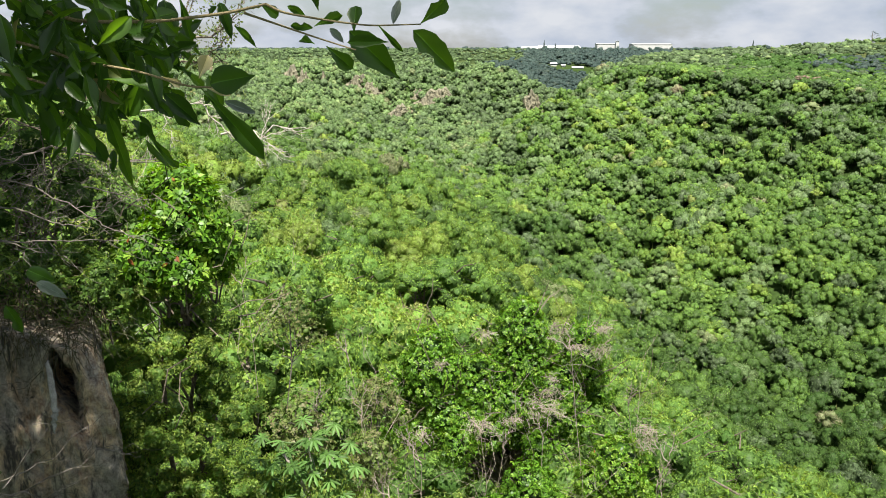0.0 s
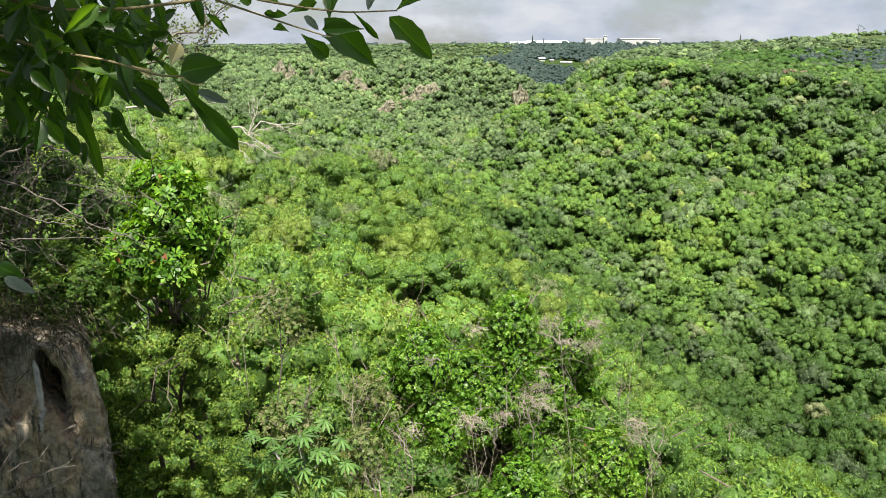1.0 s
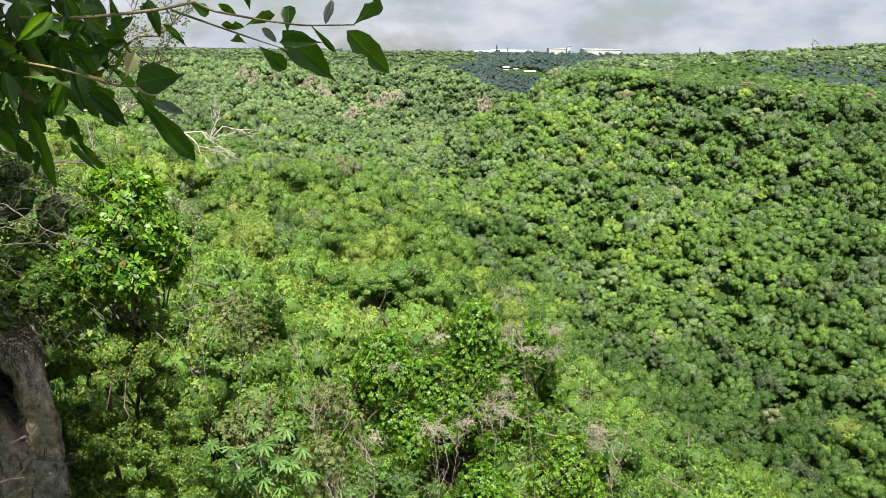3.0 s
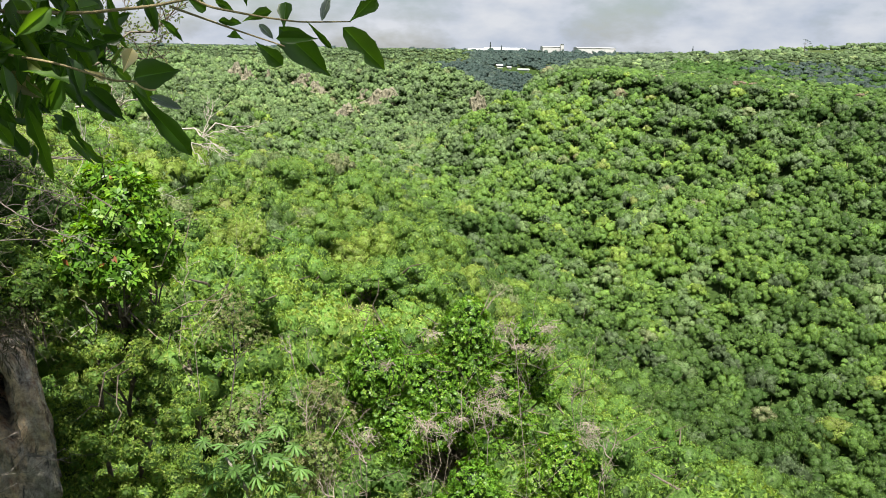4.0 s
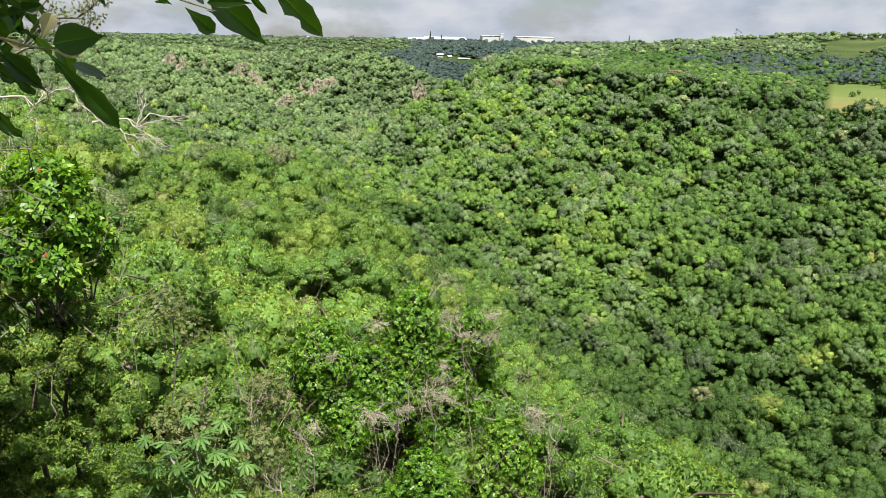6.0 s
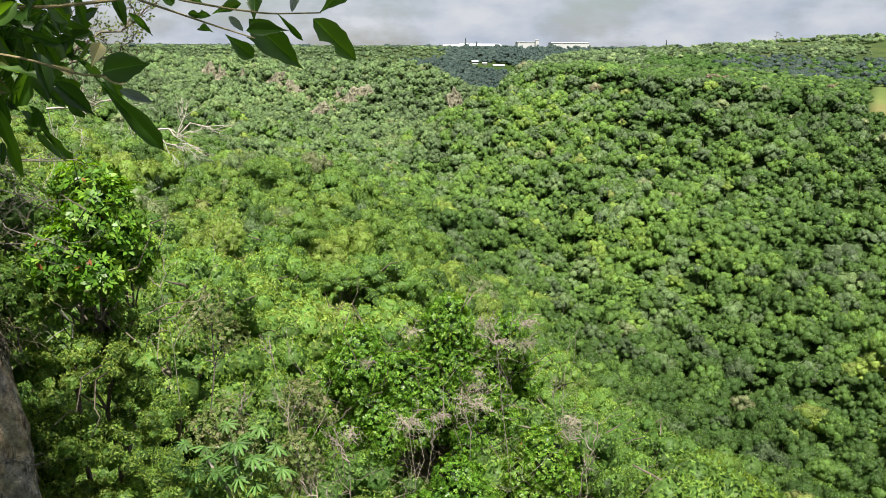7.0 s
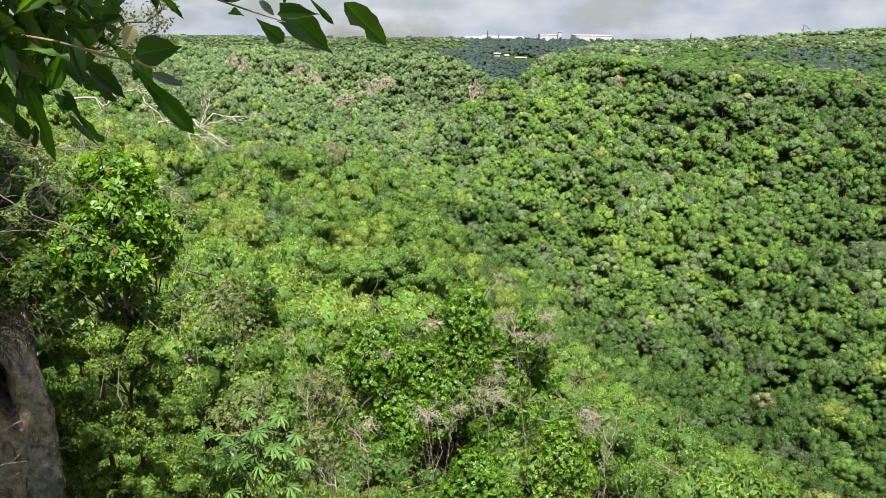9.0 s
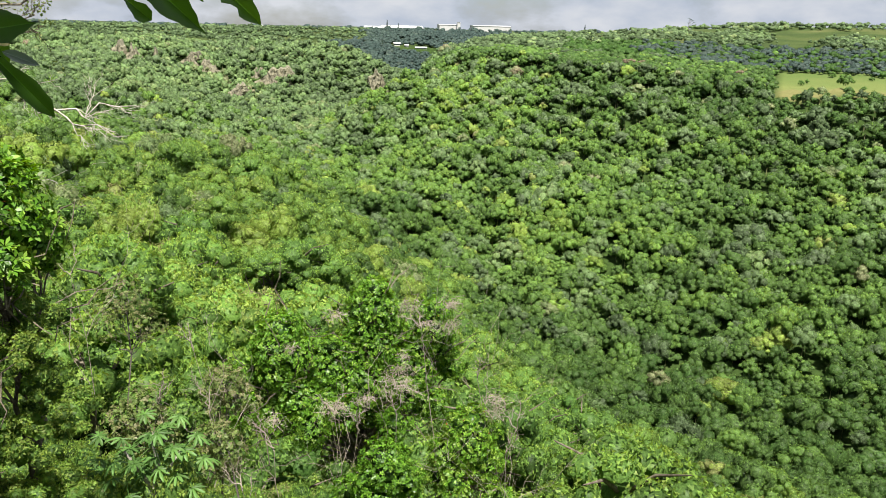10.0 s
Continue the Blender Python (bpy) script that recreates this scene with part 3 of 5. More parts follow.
k = ~((az > 34.2) & (d_ > 405))
xs, ys = xs[k], ys[k]
d_, az = np.hypot(xs, ys), np.degrees(np.arctan2(xs, ys))
# share of haze-greyed trees grows with distance
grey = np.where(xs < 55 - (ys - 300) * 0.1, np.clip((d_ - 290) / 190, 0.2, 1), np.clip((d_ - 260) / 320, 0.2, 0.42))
rim_d = np.interp(az, UP_AZ, UP_RIM)
edge = np.where(az > 8, 1.0 + 0.12 * np.exp(-((d_ - rim_d + 10) / 12) ** 2) - 0.52 * np.clip((d_ - rim_d + 2) / 8, 0, 1), 1.0) - 0.25 * np.clip((d_ - 375) / 25, 0, 1) * (az > 33)
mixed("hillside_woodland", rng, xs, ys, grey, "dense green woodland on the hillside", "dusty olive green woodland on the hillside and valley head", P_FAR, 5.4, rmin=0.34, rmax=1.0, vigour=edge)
xs, ys = scatter(rng, 4.3, 398, 512, 10, 46)
d_, az = np.hypot(xs, ys), np.degrees(np.arctan2(xs, ys))
k = ~((az > 34.2) & (d_ > 403))
forest("rim_scrub", rng, xs[k], ys[k], P_TINY, 4.3, "low green scrub along the rim of the ravine", M_FOREST, trunks=False, rmin=0.5, rmax=0.9, low=True)
xs, ys = scatter(rng, 5.6, 500, 672, -34, 12)
k = clear_of_cliffs(xs, ys)
xs, ys = xs[k], ys[k]
d_, az = np.hypot(xs, ys), np.degrees(np.arctan2(xs, ys))
k = ~((az < -13.5) & (d_ > 590 + 18 * (az + 20)))
# the ridge's cloud shadow is put into its foliage colour
forest("shaded_ridge_woodland", rng, xs[~k], ys[~k], P_SMALL, 5.7, "woodland on the ridge behind the far hill, coloured dark for cloud shadow", M_DARK_CLOUDED, rmin=0.45, rmax=0.9)
forest("far_hill_woodland", rng, xs[k], ys[k], P_SMALL, 5.7, "distant woodland over the far rocky hill", M_GREY_HAZED, rmin=0.45, rmax=0.9)
xs, ys = scatter(rng, 5.4, 500, 800, 12, 46)
d_, az = np.hypot(xs, ys), np.degrees(np.arctan2(xs, ys))
belt = (az > 20) & (d_ < 645 - 3 * np.abs(az - 34) + rng.normal(0, 14, len(xs))) & (d_ > 512)
patch = np.sin(xs * 0.021 + 0.6) * np.sin(ys * 0.027) + 0.5 * np.sin(xs * 0.06 - ys * 0.05)
open_ = (az > 22) & (patch + rng.normal(0, 0.2, len(xs)) > 0.0) & ~belt
open_ |= (az > 34.2) & (d_ < 515)
k = ~open_ & ~belt
forest("upland_scrub", rng, xs[k], ys[k], P_TINY, 4.6, "olive green scrub and low trees on the upland", M_GREY_HAZED, trunks=False, rmin=0.3, rmax=0.95, low=True, shift=-0.06)
# cloud shadow over the belt is painted: part bluish dark, the rest toned down
clouded = belt & (rng.uniform(0, 1, len(xs)) < 0.55 * np.clip((az - 24) / 4, 0, 1))
belt = belt & ~clouded
forest("tree_belt", rng, xs[belt], ys[belt], P_TINY, 5.2, "belt of trees across the upland, its green darkened for cloud shadow", M_FOREST, trunks=False, rmin=0.4, rmax=0.9, low=True, shift=-0.42)
forest("evergreen_belt", rng, xs[clouded], ys[clouded], P_TINY, 5.2, "trees of the upland belt coloured dark bluish for cloud shadow", M_DARK_CLOUDED, trunks=False, rmin=0.45, rmax=1.0, low=True, shift=0.3)
xs, ys = scatter(rng, 12.0, 790, 1150, 16, 46)
patch = np.sin(xs * 0.021 + 0.6) * np.sin(ys * 0.027) + 0.4 * np.sin(xs * 0.06 - ys * 0.05)
k = (patch < 0.25) | (np.degrees(np.arctan2(xs, ys)) < 24)
forest("upland_woodland", rng, xs[k], ys[k], P_TINY, 6.0, "distant scattered trees and hedges on the upland", M_GREY_HAZED, rmin=0.45, rmax=0.9, low=True)
xs, ys = scatter(rng, 8.0, 800, 1250, -34, 7)
d_, az = np.hypot(xs, ys), np.degrees(np.arctan2(xs, ys))
k = az < 2.5 + 3.5 * np.clip((d_ - 850) / 150, 0, 1) + rng.normal(0, 0.25, len(xs))
xs, ys = xs[k], ys[k]
rows_ = np.sin(ys * 0.055 + 1.4 * np.sin(xs * 0.013)) + rng.normal(0, 0.35, len(xs))
k = rows_ > -0.45
forest("hedgerows", rng, xs[k], ys[k], P_TINY, 5.0, "low rows of trees and hedges between distant fields", M_GREY_HAZED, trunks=False, rmin=0.35, rmax=0.95, low=True, shift=-0.28)
xs, ys = scatter(rng, 6.6, 690, 1150, 1, 16)
d_, az = np.hypot(xs, ys), np.degrees(np.arctan2(xs, ys))
k = az > 2.5 + 3.5 * np.clip((d_ - 850) / 150, 0, 1) + rng.normal(0, 0.25, len(xs))
xs, ys = xs[k], ys[k]
k = ~((np.abs(xs - 152) < 28) & (np.abs(ys - 944) < 22))
xs, ys = xs[k], ys[k]
# hillside under cloud shadow, the shadow being in the leaf colour
forest("dark_woodland", rng, xs, ys, P_TINY, 7.5, "woodland on the far hillside, coloured dark for cloud shadow", M_DARK_CLOUDED, rmin=0.5, rmax=0.8, low=True)
xs, ys = scatter(rng, 50.0, 1150, 2600, -34, 46)
forest("horizon_woodland", rng, xs, ys, P_TINY, 8.5, "dark line of woods along the horizon", M_DARK_CLOUDED, trunks=False, low=True)

# nearer trees, one by one
n_rng = np.random.default_rng(5)
TREE_MESH = []
for i in range(20):
    if i < 10:
        proto = crown(n_rng, 18, 1900, 0.034, n_rng.uniform(0.7, 1.15), spread=0.74, lobe_r=0.30, fill=0.64, tilt=0.9, follow=0.5)
    else:
        proto = crown(n_rng, 16, 1050, 0.040, n_rng.uniform(0.7, 1.15), spread=0.74, lobe_r=0.30, fill=0.73, tilt=0.9, follow=0.58)
    h = Heap()
    base = (0.34, 0.46, 0.55, 0.62, 0.7, 0.5, 0.58, 0.66, 0.78, 0.9)[i % 10]
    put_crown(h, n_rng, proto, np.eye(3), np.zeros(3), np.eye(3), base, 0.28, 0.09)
    TREE_MESH.append((h.make("crown", M_TREE), trunk_heap(n_rng, 1.6, 0.05).make("trunk", M_BARK, smooth=True)))
WORDS = ["dark green", "mid-green", "green", "fresh green", "yellow-green", "leafy green", "bright green", "light green", "olive-yellow", "brownish half-dry"]


def place_tree(i, x, y, z, R, hgt, a):
    root = new("forest_tree")
    root.matrix_world = pose(x, y, z, 0, 0, a)
    c0, t0 = TREE_MESH[i]
    stem = R * 0.8 + 2.3 * math.sin(x * 3.1 + y * 1.7)
    c = new("crown", c0.data)
    c.parent, c.location, c.scale = root, (0, 0, stem), (R, R, hgt)
    t = new("trunk", t0.data)
    t.parent, t.location, t.scale = root, (0, 0, -0.4), (R, R, (stem + hgt * 0.9) / 1.6)
    return tagged(root, WORDS[i % 10] + " rounded broadleaf tree on the slope", "tree", "trees on the near slope")


xs, ys = scatter(n_rng, 5.2, 34, 121, -34, 46)
order = np.argsort(np.hypot(xs, ys))
for j in order[:300]:
    R = 5.0 * n_rng.uniform(0.42, 1.0)
    z = float(ground_z(xs[j], ys[j]))
    kind = int(n_rng.choice(10, p=[.12, .14, .14, .13, .11, .11, .10, .07, .05, .03]))
    place_tree(kind if math.hypot(xs[j], ys[j]) < 56 else kind + 10, xs[j], ys[j], z, R, R * n_rng.uniform(0.8, 1.25), n_rng.uniform(0, 360))
P_NEAR = [crown(n_rng, 13, 900, 0.042, n_rng.uniform(0.75, 1.15), spread=0.74, lobe_r=0.31, fill=0.80, follow=0.65) for _ in range(8)]
rest = order[300:]
forest("near_woodland", n_rng, xs[rest], ys[rest], P_NEAR, 5.0, "dense fresh green woodland on the spur", rmin=0.42, rmax=1.0, uneven=2.0)
for c0, t0 in TREE_MESH:
    bpy.data.objects.remove(c0)
    bpy.data.objects.remove(t0)


# ---- the near bank ----
def part(name, heap, mat, parent, label="", smooth=False):
    return heap.make(name, mat, parent, smooth, label)


def thing(name, x, y, z, label, category, group=""):
    ob = new(name)
    ob.location = (x, y, z)
    return tagged(ob, label, category, group)


def twig_path(rng, a, b, n=6, wander=0.06, sag=0.0):
    """A crooked line from a to b."""
    a, b = np.asarray(a, float), np.asarray(b, float)
    s = np.linspace(0, 1, n)[:, None]
    L = np.linalg.norm(b - a)
    w = rng.normal(0, wander * L, (n, 3)) * np.sin(np.pi * s)
    P = a + (b - a) * s + w
    P[:, 2] -= sag * L * np.sin(np.pi * s[:, 0])
    return P


def branching(rng, heap, a, b, r, depth, spread=0.6, kids=4, wander=0.05, sag=0.0, tips=None, sides=4):
    """A bough that forks into ever finer twigs."""
    P = twig_path(rng, a, b, 7, wander, sag)
    heap.put(*tube(P, r * np.linspace(1, 0.35, 7), sides))
    if tips is not None:
        tips.append(P[-1])
    if depth == 0:
        return
    L = np.linalg.norm(P[-1] - P[0])
    for i in range(kids):
        k = int(rng.integers(2, 6))
        d = unit(P[k + 1] - P[k] + 0.0) if k < 6 else unit(P[-1] - P[-2])
        d = unit(d + rng.normal(0, spread, 3))
        branching(rng, heap, P[k], P[k] + d * L * rng.uniform(0.3, 0.6), r * 0.5, depth - 1, spread, kids, wander, sag, tips, 3)


def rosettes(rng, c, axis_, per, length, width, open_=1.0):
    """Whorls of pointed, folded leaves at places c round the given axes."""
    k = len(c)
    ax = unit(axis_ + rng.normal(0, 0.35, (k, 3)))
    e1 = unit(np.cross(ax, rng.normal(0, 1, (k, 3))))
    e2 = np.cross(ax, e1)
    ang = (np.arange(per) * 2 * np.pi / per)[None] + rng.uniform(0, 6.28, (k, 1)) + rng.normal(0, 0.25, (k, per))
    out = np.cos(ang)[..., None] * e1[:, None] + np.sin(ang)[..., None] * e2[:, None]
    d = unit(out * open_ + ax[:, None] * rng.uniform(0.05, 0.8, (k, per, 1)))
    side = unit(np.cross(d, ax[:, None] + 0 * d))
    L = length * rng.uniform(0.6, 1.25, (k, per, 1))
    W = width * rng.uniform(0.75, 1.2, (k, per, 1))
    b = c[:, None] + d * 0.1 * length
    lift = np.cross(side, d)
    v = np.stack([b, b + d * L * 0.6 + side * W + lift * W * 0.4, b + d * L - lift * L * 0.12, b + d * L * 0.6 - side * W + lift * W * 0.4], 2).reshape(-1, 3)
    q = np.arange(4 * k * per).reshape(-1, 4)
    tri = np.concatenate([q[:, [0, 1, 2]], q[:, [0, 2, 3]]])
    nrm = unit(0.5 * ax[:, None] + 0.5 * unit(lift))
    return v, tri, np.repeat(nrm.reshape(-1, 3), 4, 0)


def leafy_tree(name, rng, base, lobes, n_ros, length, mat, label, width=0.3, per=6, tone=(0.45, 0.2), bark=M_BARK, trunk_r=0.14, core=0.45, red=0.004, group="", fork=3):
    """A tree with its own boughs and whorls of leaves on the outside of its lobes (x, y, z, r)."""
    root = thing(name, *base, label, "tree", group)
    B = np.asarray(base, float)
    lo = np.asarray(lobes, float)
    lo[:, :3] -= B
    wood = Heap()
    top = lo[:, :3].mean(0)
    P = twig_path(rng, (0, 0, -0.3), top, 8, 0.03)
    wood.put(*tube(P, trunk_r * np.linspace(1, 0.5, 8), 7))
    part("trunk", wood, bark, root, smooth=True)
    for x, y, z, r in lo:
        k = int(rng.integers(fork, fork + 4 if fork < 4 else 8))
        limb = Heap()
        branching(rng, limb, P[k], (x, y, z), trunk_r * 0.4, 1, 0.7, 4, 0.05)
        part("limb", limb, bark, root)
    which = rng.choice(len(lo), n_ros * 3, p=lo[:, 3] ** 2 / (lo[:, 3] ** 2).sum())
    n = unit(rng.normal(0, 1, (len(which), 3)))
    c = lo[which, :3] + n * (lo[which, 3] * rng.uniform(0.72, 1.12, len(which)))[:, None]
    inside = (np.linalg.norm(c[:, None] - lo[None, :, :3], axis=-1) < lo[None, :, 3] * 0.7).any(1)
    k = np.where(~inside)[0][:n_ros]
    leaf = Heap()
    v, f, ln = rosettes(rng, c[k], n[k] + (0, 0, 0.4), per, length, length * width)
    lt = np.clip(np.repeat(rng.normal(tone[0], tone[1], len(k)), per) + rng.normal(0, 0.1, len(k) * per), 0, 0.94)
    lt = np.where(rng.uniform(0, 1, len(lt)) < red, 1.0, lt)
    leaf.put(v, f, np.repeat(lt, 4), ln)
    # balls of the darkest green inside each lobe stand in for inner shade
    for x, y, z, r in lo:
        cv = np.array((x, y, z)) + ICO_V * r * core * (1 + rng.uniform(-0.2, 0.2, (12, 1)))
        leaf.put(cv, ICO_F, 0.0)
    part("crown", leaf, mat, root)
    return root


h_rng = np.random.default_rng(21)


def dome(rng, cx, cy, top, rx, ry, height, n, r, taper=1.0):
    """Lobes filling a mound that narrows upwards."""
    out = []
    for i in range(n):
        s = (i + 0.5) / n
        w = s ** (0.7 * taper)
        a = i * 2.4 + rng.uniform(-0.3, 0.3)
        q = math.sqrt(rng.uniform(0.25, 1.0))
        out.append((cx + math.cos(a) * rx * w * q, cy + math.sin(a) * ry * w * q, top - r - s * height + rng.uniform(-0.2, 0.2), r * rng.uniform(0.8, 1.2)))
    return out


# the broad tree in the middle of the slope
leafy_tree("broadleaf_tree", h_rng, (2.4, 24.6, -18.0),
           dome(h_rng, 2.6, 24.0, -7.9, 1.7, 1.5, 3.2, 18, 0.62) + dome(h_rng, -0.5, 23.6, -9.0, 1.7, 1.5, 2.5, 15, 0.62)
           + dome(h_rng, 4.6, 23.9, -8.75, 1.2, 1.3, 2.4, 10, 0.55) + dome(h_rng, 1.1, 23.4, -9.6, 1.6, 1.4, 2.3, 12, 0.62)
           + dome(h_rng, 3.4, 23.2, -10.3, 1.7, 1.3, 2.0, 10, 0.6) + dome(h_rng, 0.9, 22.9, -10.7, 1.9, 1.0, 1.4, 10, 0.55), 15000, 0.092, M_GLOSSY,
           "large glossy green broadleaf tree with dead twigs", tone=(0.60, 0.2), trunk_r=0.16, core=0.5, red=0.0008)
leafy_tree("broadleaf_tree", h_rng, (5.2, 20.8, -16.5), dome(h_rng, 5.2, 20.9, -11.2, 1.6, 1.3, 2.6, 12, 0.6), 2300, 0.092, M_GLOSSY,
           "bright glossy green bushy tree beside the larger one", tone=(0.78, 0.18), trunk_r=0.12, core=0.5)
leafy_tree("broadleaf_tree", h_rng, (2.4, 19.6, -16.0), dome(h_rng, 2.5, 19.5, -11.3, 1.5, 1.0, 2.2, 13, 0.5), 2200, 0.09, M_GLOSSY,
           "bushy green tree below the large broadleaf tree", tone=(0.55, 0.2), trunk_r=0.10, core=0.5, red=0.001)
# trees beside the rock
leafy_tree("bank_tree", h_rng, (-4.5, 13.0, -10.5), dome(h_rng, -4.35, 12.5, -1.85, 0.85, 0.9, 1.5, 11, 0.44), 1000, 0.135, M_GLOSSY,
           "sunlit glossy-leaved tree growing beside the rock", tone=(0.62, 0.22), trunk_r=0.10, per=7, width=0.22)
BANK = np.array((-4.6, 12.3, -10.6))
bank = thing("bank_tree", *BANK, "fresh green fine-leaved tree growing up beside the rock", "tree")
h = Heap()
P = twig_path(h_rng, (0, 0, -0.3), (-0.2, -0.1, 5.6), 8, 0.03)
h.put(*tube(P, 0.07 * np.linspace(1, 0.4, 8), 7))
part("trunk", h, M_BARK, bank, smooth=True)
SPRAYS = [crown(h_rng, 15, 1400, 0.046, h_rng.uniform(0.8, 1.1), spread=0.72, lobe_r=0.28, fill=0.62, tilt=0.9, follow=0.3, wide=0.5) for _ in range(4)]
h = Heap()
for x, y, z, R, t in ((-5.45, 12.4, -4.5, 0.70, 0.70), (-4.85, 12.3, -4.3, 0.80, 0.74), (-4.2, 12.5, -4.9, 0.70, 0.55), (-5.5, 12.0, -5.4, 0.75, 0.60), (-4.8, 11.9, -5.5, 0.75, 0.62), (-4.1, 12.2, -5.9, 0.65, 0.50),
                      (-5.5, 11.9, -6.5, 0.75, 0.55), (-4.8, 11.8, -6.7, 0.80, 0.52), (-5.3, 11.8, -7.6, 0.80, 0.55), (-4.5, 11.6, -7.8, 0.75, 0.66),
                      (-4.2, 11.9, -6.9, 0.80, 0.60), (-4.0, 11.8, -7.8, 0.80, 0.58), (-4.3, 11.9, -5.3, 0.75, 0.66), (-3.7, 12.2, -6.5, 0.70, 0.56), (-4.6, 11.4, -8.9, 0.90, 0.66), (-3.8, 11.7, -8.8, 0.90, 0.62)):
    a = h_rng.uniform(0, 6.28)
    turn = np.array([[math.cos(a), math.sin(a), 0], [-math.sin(a), math.cos(a), 0], [0, 0, 1]])
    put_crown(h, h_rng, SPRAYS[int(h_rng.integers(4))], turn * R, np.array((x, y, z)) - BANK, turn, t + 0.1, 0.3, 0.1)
part("crown", h, M_TREE, bank)
# low leaf tone puts the shade above the rock into the foliage
leafy_tree("bank_tree", h_rng, (-7.6, 13.2, -8.0), dome(h_rng, -7.2, 13.0, -0.6, 2.0, 1.2, 3.2, 16, 0.7, 0.6), 2000, 0.09, M_TREE,
           "tree above the rock with leaves coloured dark for shade", tone=(0.25, 0.12), trunk_r=0.12)

# shrubs that fill the slope between
def shrub_mesh(rng, base, leaf_n=2500):
    h = Heap()
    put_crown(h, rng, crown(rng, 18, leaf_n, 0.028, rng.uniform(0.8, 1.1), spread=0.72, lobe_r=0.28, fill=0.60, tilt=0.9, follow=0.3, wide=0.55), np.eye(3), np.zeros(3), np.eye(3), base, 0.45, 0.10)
    return h.make("crown", M_TREE)


SHRUBS = [(shrub_mesh(h_rng, b), trunk_heap(h_rng, 1.6, 0.05, 6).make("stem", M_BARK, smooth=True), w) for b, w in
          ((0.5, "green"), (0.6, "fresh green"), (0.72, "yellow-green"), (0.66, "bright green"), (0.86, "olive"), (0.93, "brownish half-dry"), (0.4, "dark green"))]
xs, ys = scatter(h_rng, 2.7, 13.4, 36, -34, 46)
DRY = [(-4.6, 20.8), (-2.2, 21.6), (-2.0, 19.0), (-2.4, 24.5), (-7.4, 27.5), (-4.8, 23.5), (-8.0, 31.0)]
for x, y in zip(xs, ys):
    if math.hypot(x - 2.4, y - 24.6) < 4.2 or math.hypot(x + 4.6, y - 12.6) < 1.5:
        continue
    pick = int(h_rng.choice(7, p=[.21, .2, .13, .14, .09, .07, .16]))
    if min(math.hypot(x - a, y - b) for a, b in DRY) < 1.5:
        pick = 5 if h_rng.uniform() < 0.6 else 4
    c0, t0, w = SHRUBS[pick]
    R = h_rng.uniform(1.1, 2.0)
    root = thing("shrub", x, y, float(ground_z(x, y)) + 0.4, w + " leafy shrub on the steep slope", "shrub", "shrubs on the slope")
    root.rotation_euler = (0, 0, h_rng.uniform(0, 6.28))
    c = new("crown", c0.data)
    c.parent, c.location, c.scale = root, (0, 0, R * 0.7), (R, R, R * h_rng.uniform(0.9, 1.5))
    t = new("stem", t0.data)
    t.parent, t.location, t.scale = root, (0, 0, -0.8), (R, R, R * 1.1)
for c0, t0, w in SHRUBS:
    bpy.data.objects.remove(c0)
    bpy.data.objects.remove(t0)

# half-dry sparse trees on the slope
for x, y, z, r in ((-3.8, 18.6, -8.7, 1.0), (-1.9, 20.6, -9.1, 0.9), (-2.0, 17.6, -9.2, 0.8), (-5.7, 26.8, -8.2, 1.3)):
    leafy_tree("sparse_tree", h_rng, (x, y, float(ground_z(x, y))), dome(h_rng, x, y, z, r * 0.8, r * 0.7, r * 1.5, 9, r * 0.40, 0.6), 460, 0.085, M_BROWNISH,
               "half-dry olive-brown tree with sparse leaves and pale twigs", tone=(0.62, 0.25), bark=M_DEADTWIG, trunk_r=0.045, core=0.2, group="half-dry trees", fork=6)

# pale tangles of dead twigs hanging in the trees
TANGLES = [(2.98, 20.4, -10.6, 0.62), (3.4, 20.6, -10.2, 0.40), (1.0, 20.1, -11.0, 0.45), (-0.62, 19.4, -10.9, 0.35), (3.72, 22.0, -8.62, 0.42), (4.96, 22.1, -8.7, 0.40), (5.06, 21.8, -9.29, 0.45),
           (4.0, 21.4, -9.05, 0.30), (3.34, 20.8, -9.8, 0.26), (0.02, 20.9, -9.42, 0.24), (1.28, 21.5, -8.64, 0.34), (5.78, 19.4, -10.8, 0.50), (5.9, 19.6, -11.3, 0.40), (2.0, 20.2, -10.9, 0.32)]
for x, y, z, r in TANGLES:
    root = thing("dead_twig_tangle", x, y + 0.9, z, "pale grey tangle of dead twigs caught in the tree", "dead twigs", "dead twig tangles")
    flow = np.array((h_rng.choice((-1, 1)) * h_rng.uniform(0.3, 1.0), -0.2, -h_rng.uniform(0.2, 0.7)))
    for i in range(int(80 * r) + 20):
        h = Heap()
        a = h_rng.normal(0, 0.42, 3) * (r, r * 0.5, r * 0.5)
        b = a + (flow * h_rng.uniform(0.3, 1.0) + h_rng.normal(0, 0.42, 3)) * (r, r * 0.7, r)
        h.put(*tube(twig_path(h_rng, a, b, 6, 0.16, -0.10), np.array([0.0085, 0.008, 0.007, 0.006, 0.004, 0.002]) * h_rng.uniform(0.6, 1.2), 3))
        part("twig", h, M_DRYTWIG, root)

# pale forked tree with big palmate leaves
pal = thing("palmate_tree", -2.5, 13.9, -12.6, "pale-stemmed tree with large palmate green leaves", "tree")
stem = Heap()
stem.put(*tube(twig_path(h_rng, (0, 0, 0), (-0.15, -0.4, 4.2), 9, 0.02), np.linspace(0.07, 0.045, 9), 8))
FORKS = [((-0.15, -0.4, 4.2), (-0.05, -0.5, 5.3)), ((-0.13, -0.38, 4.0), (0.42, -0.5, 4.9)), ((-0.14, -0.4, 3.9), (-0.6, -0.5, 4.95))]
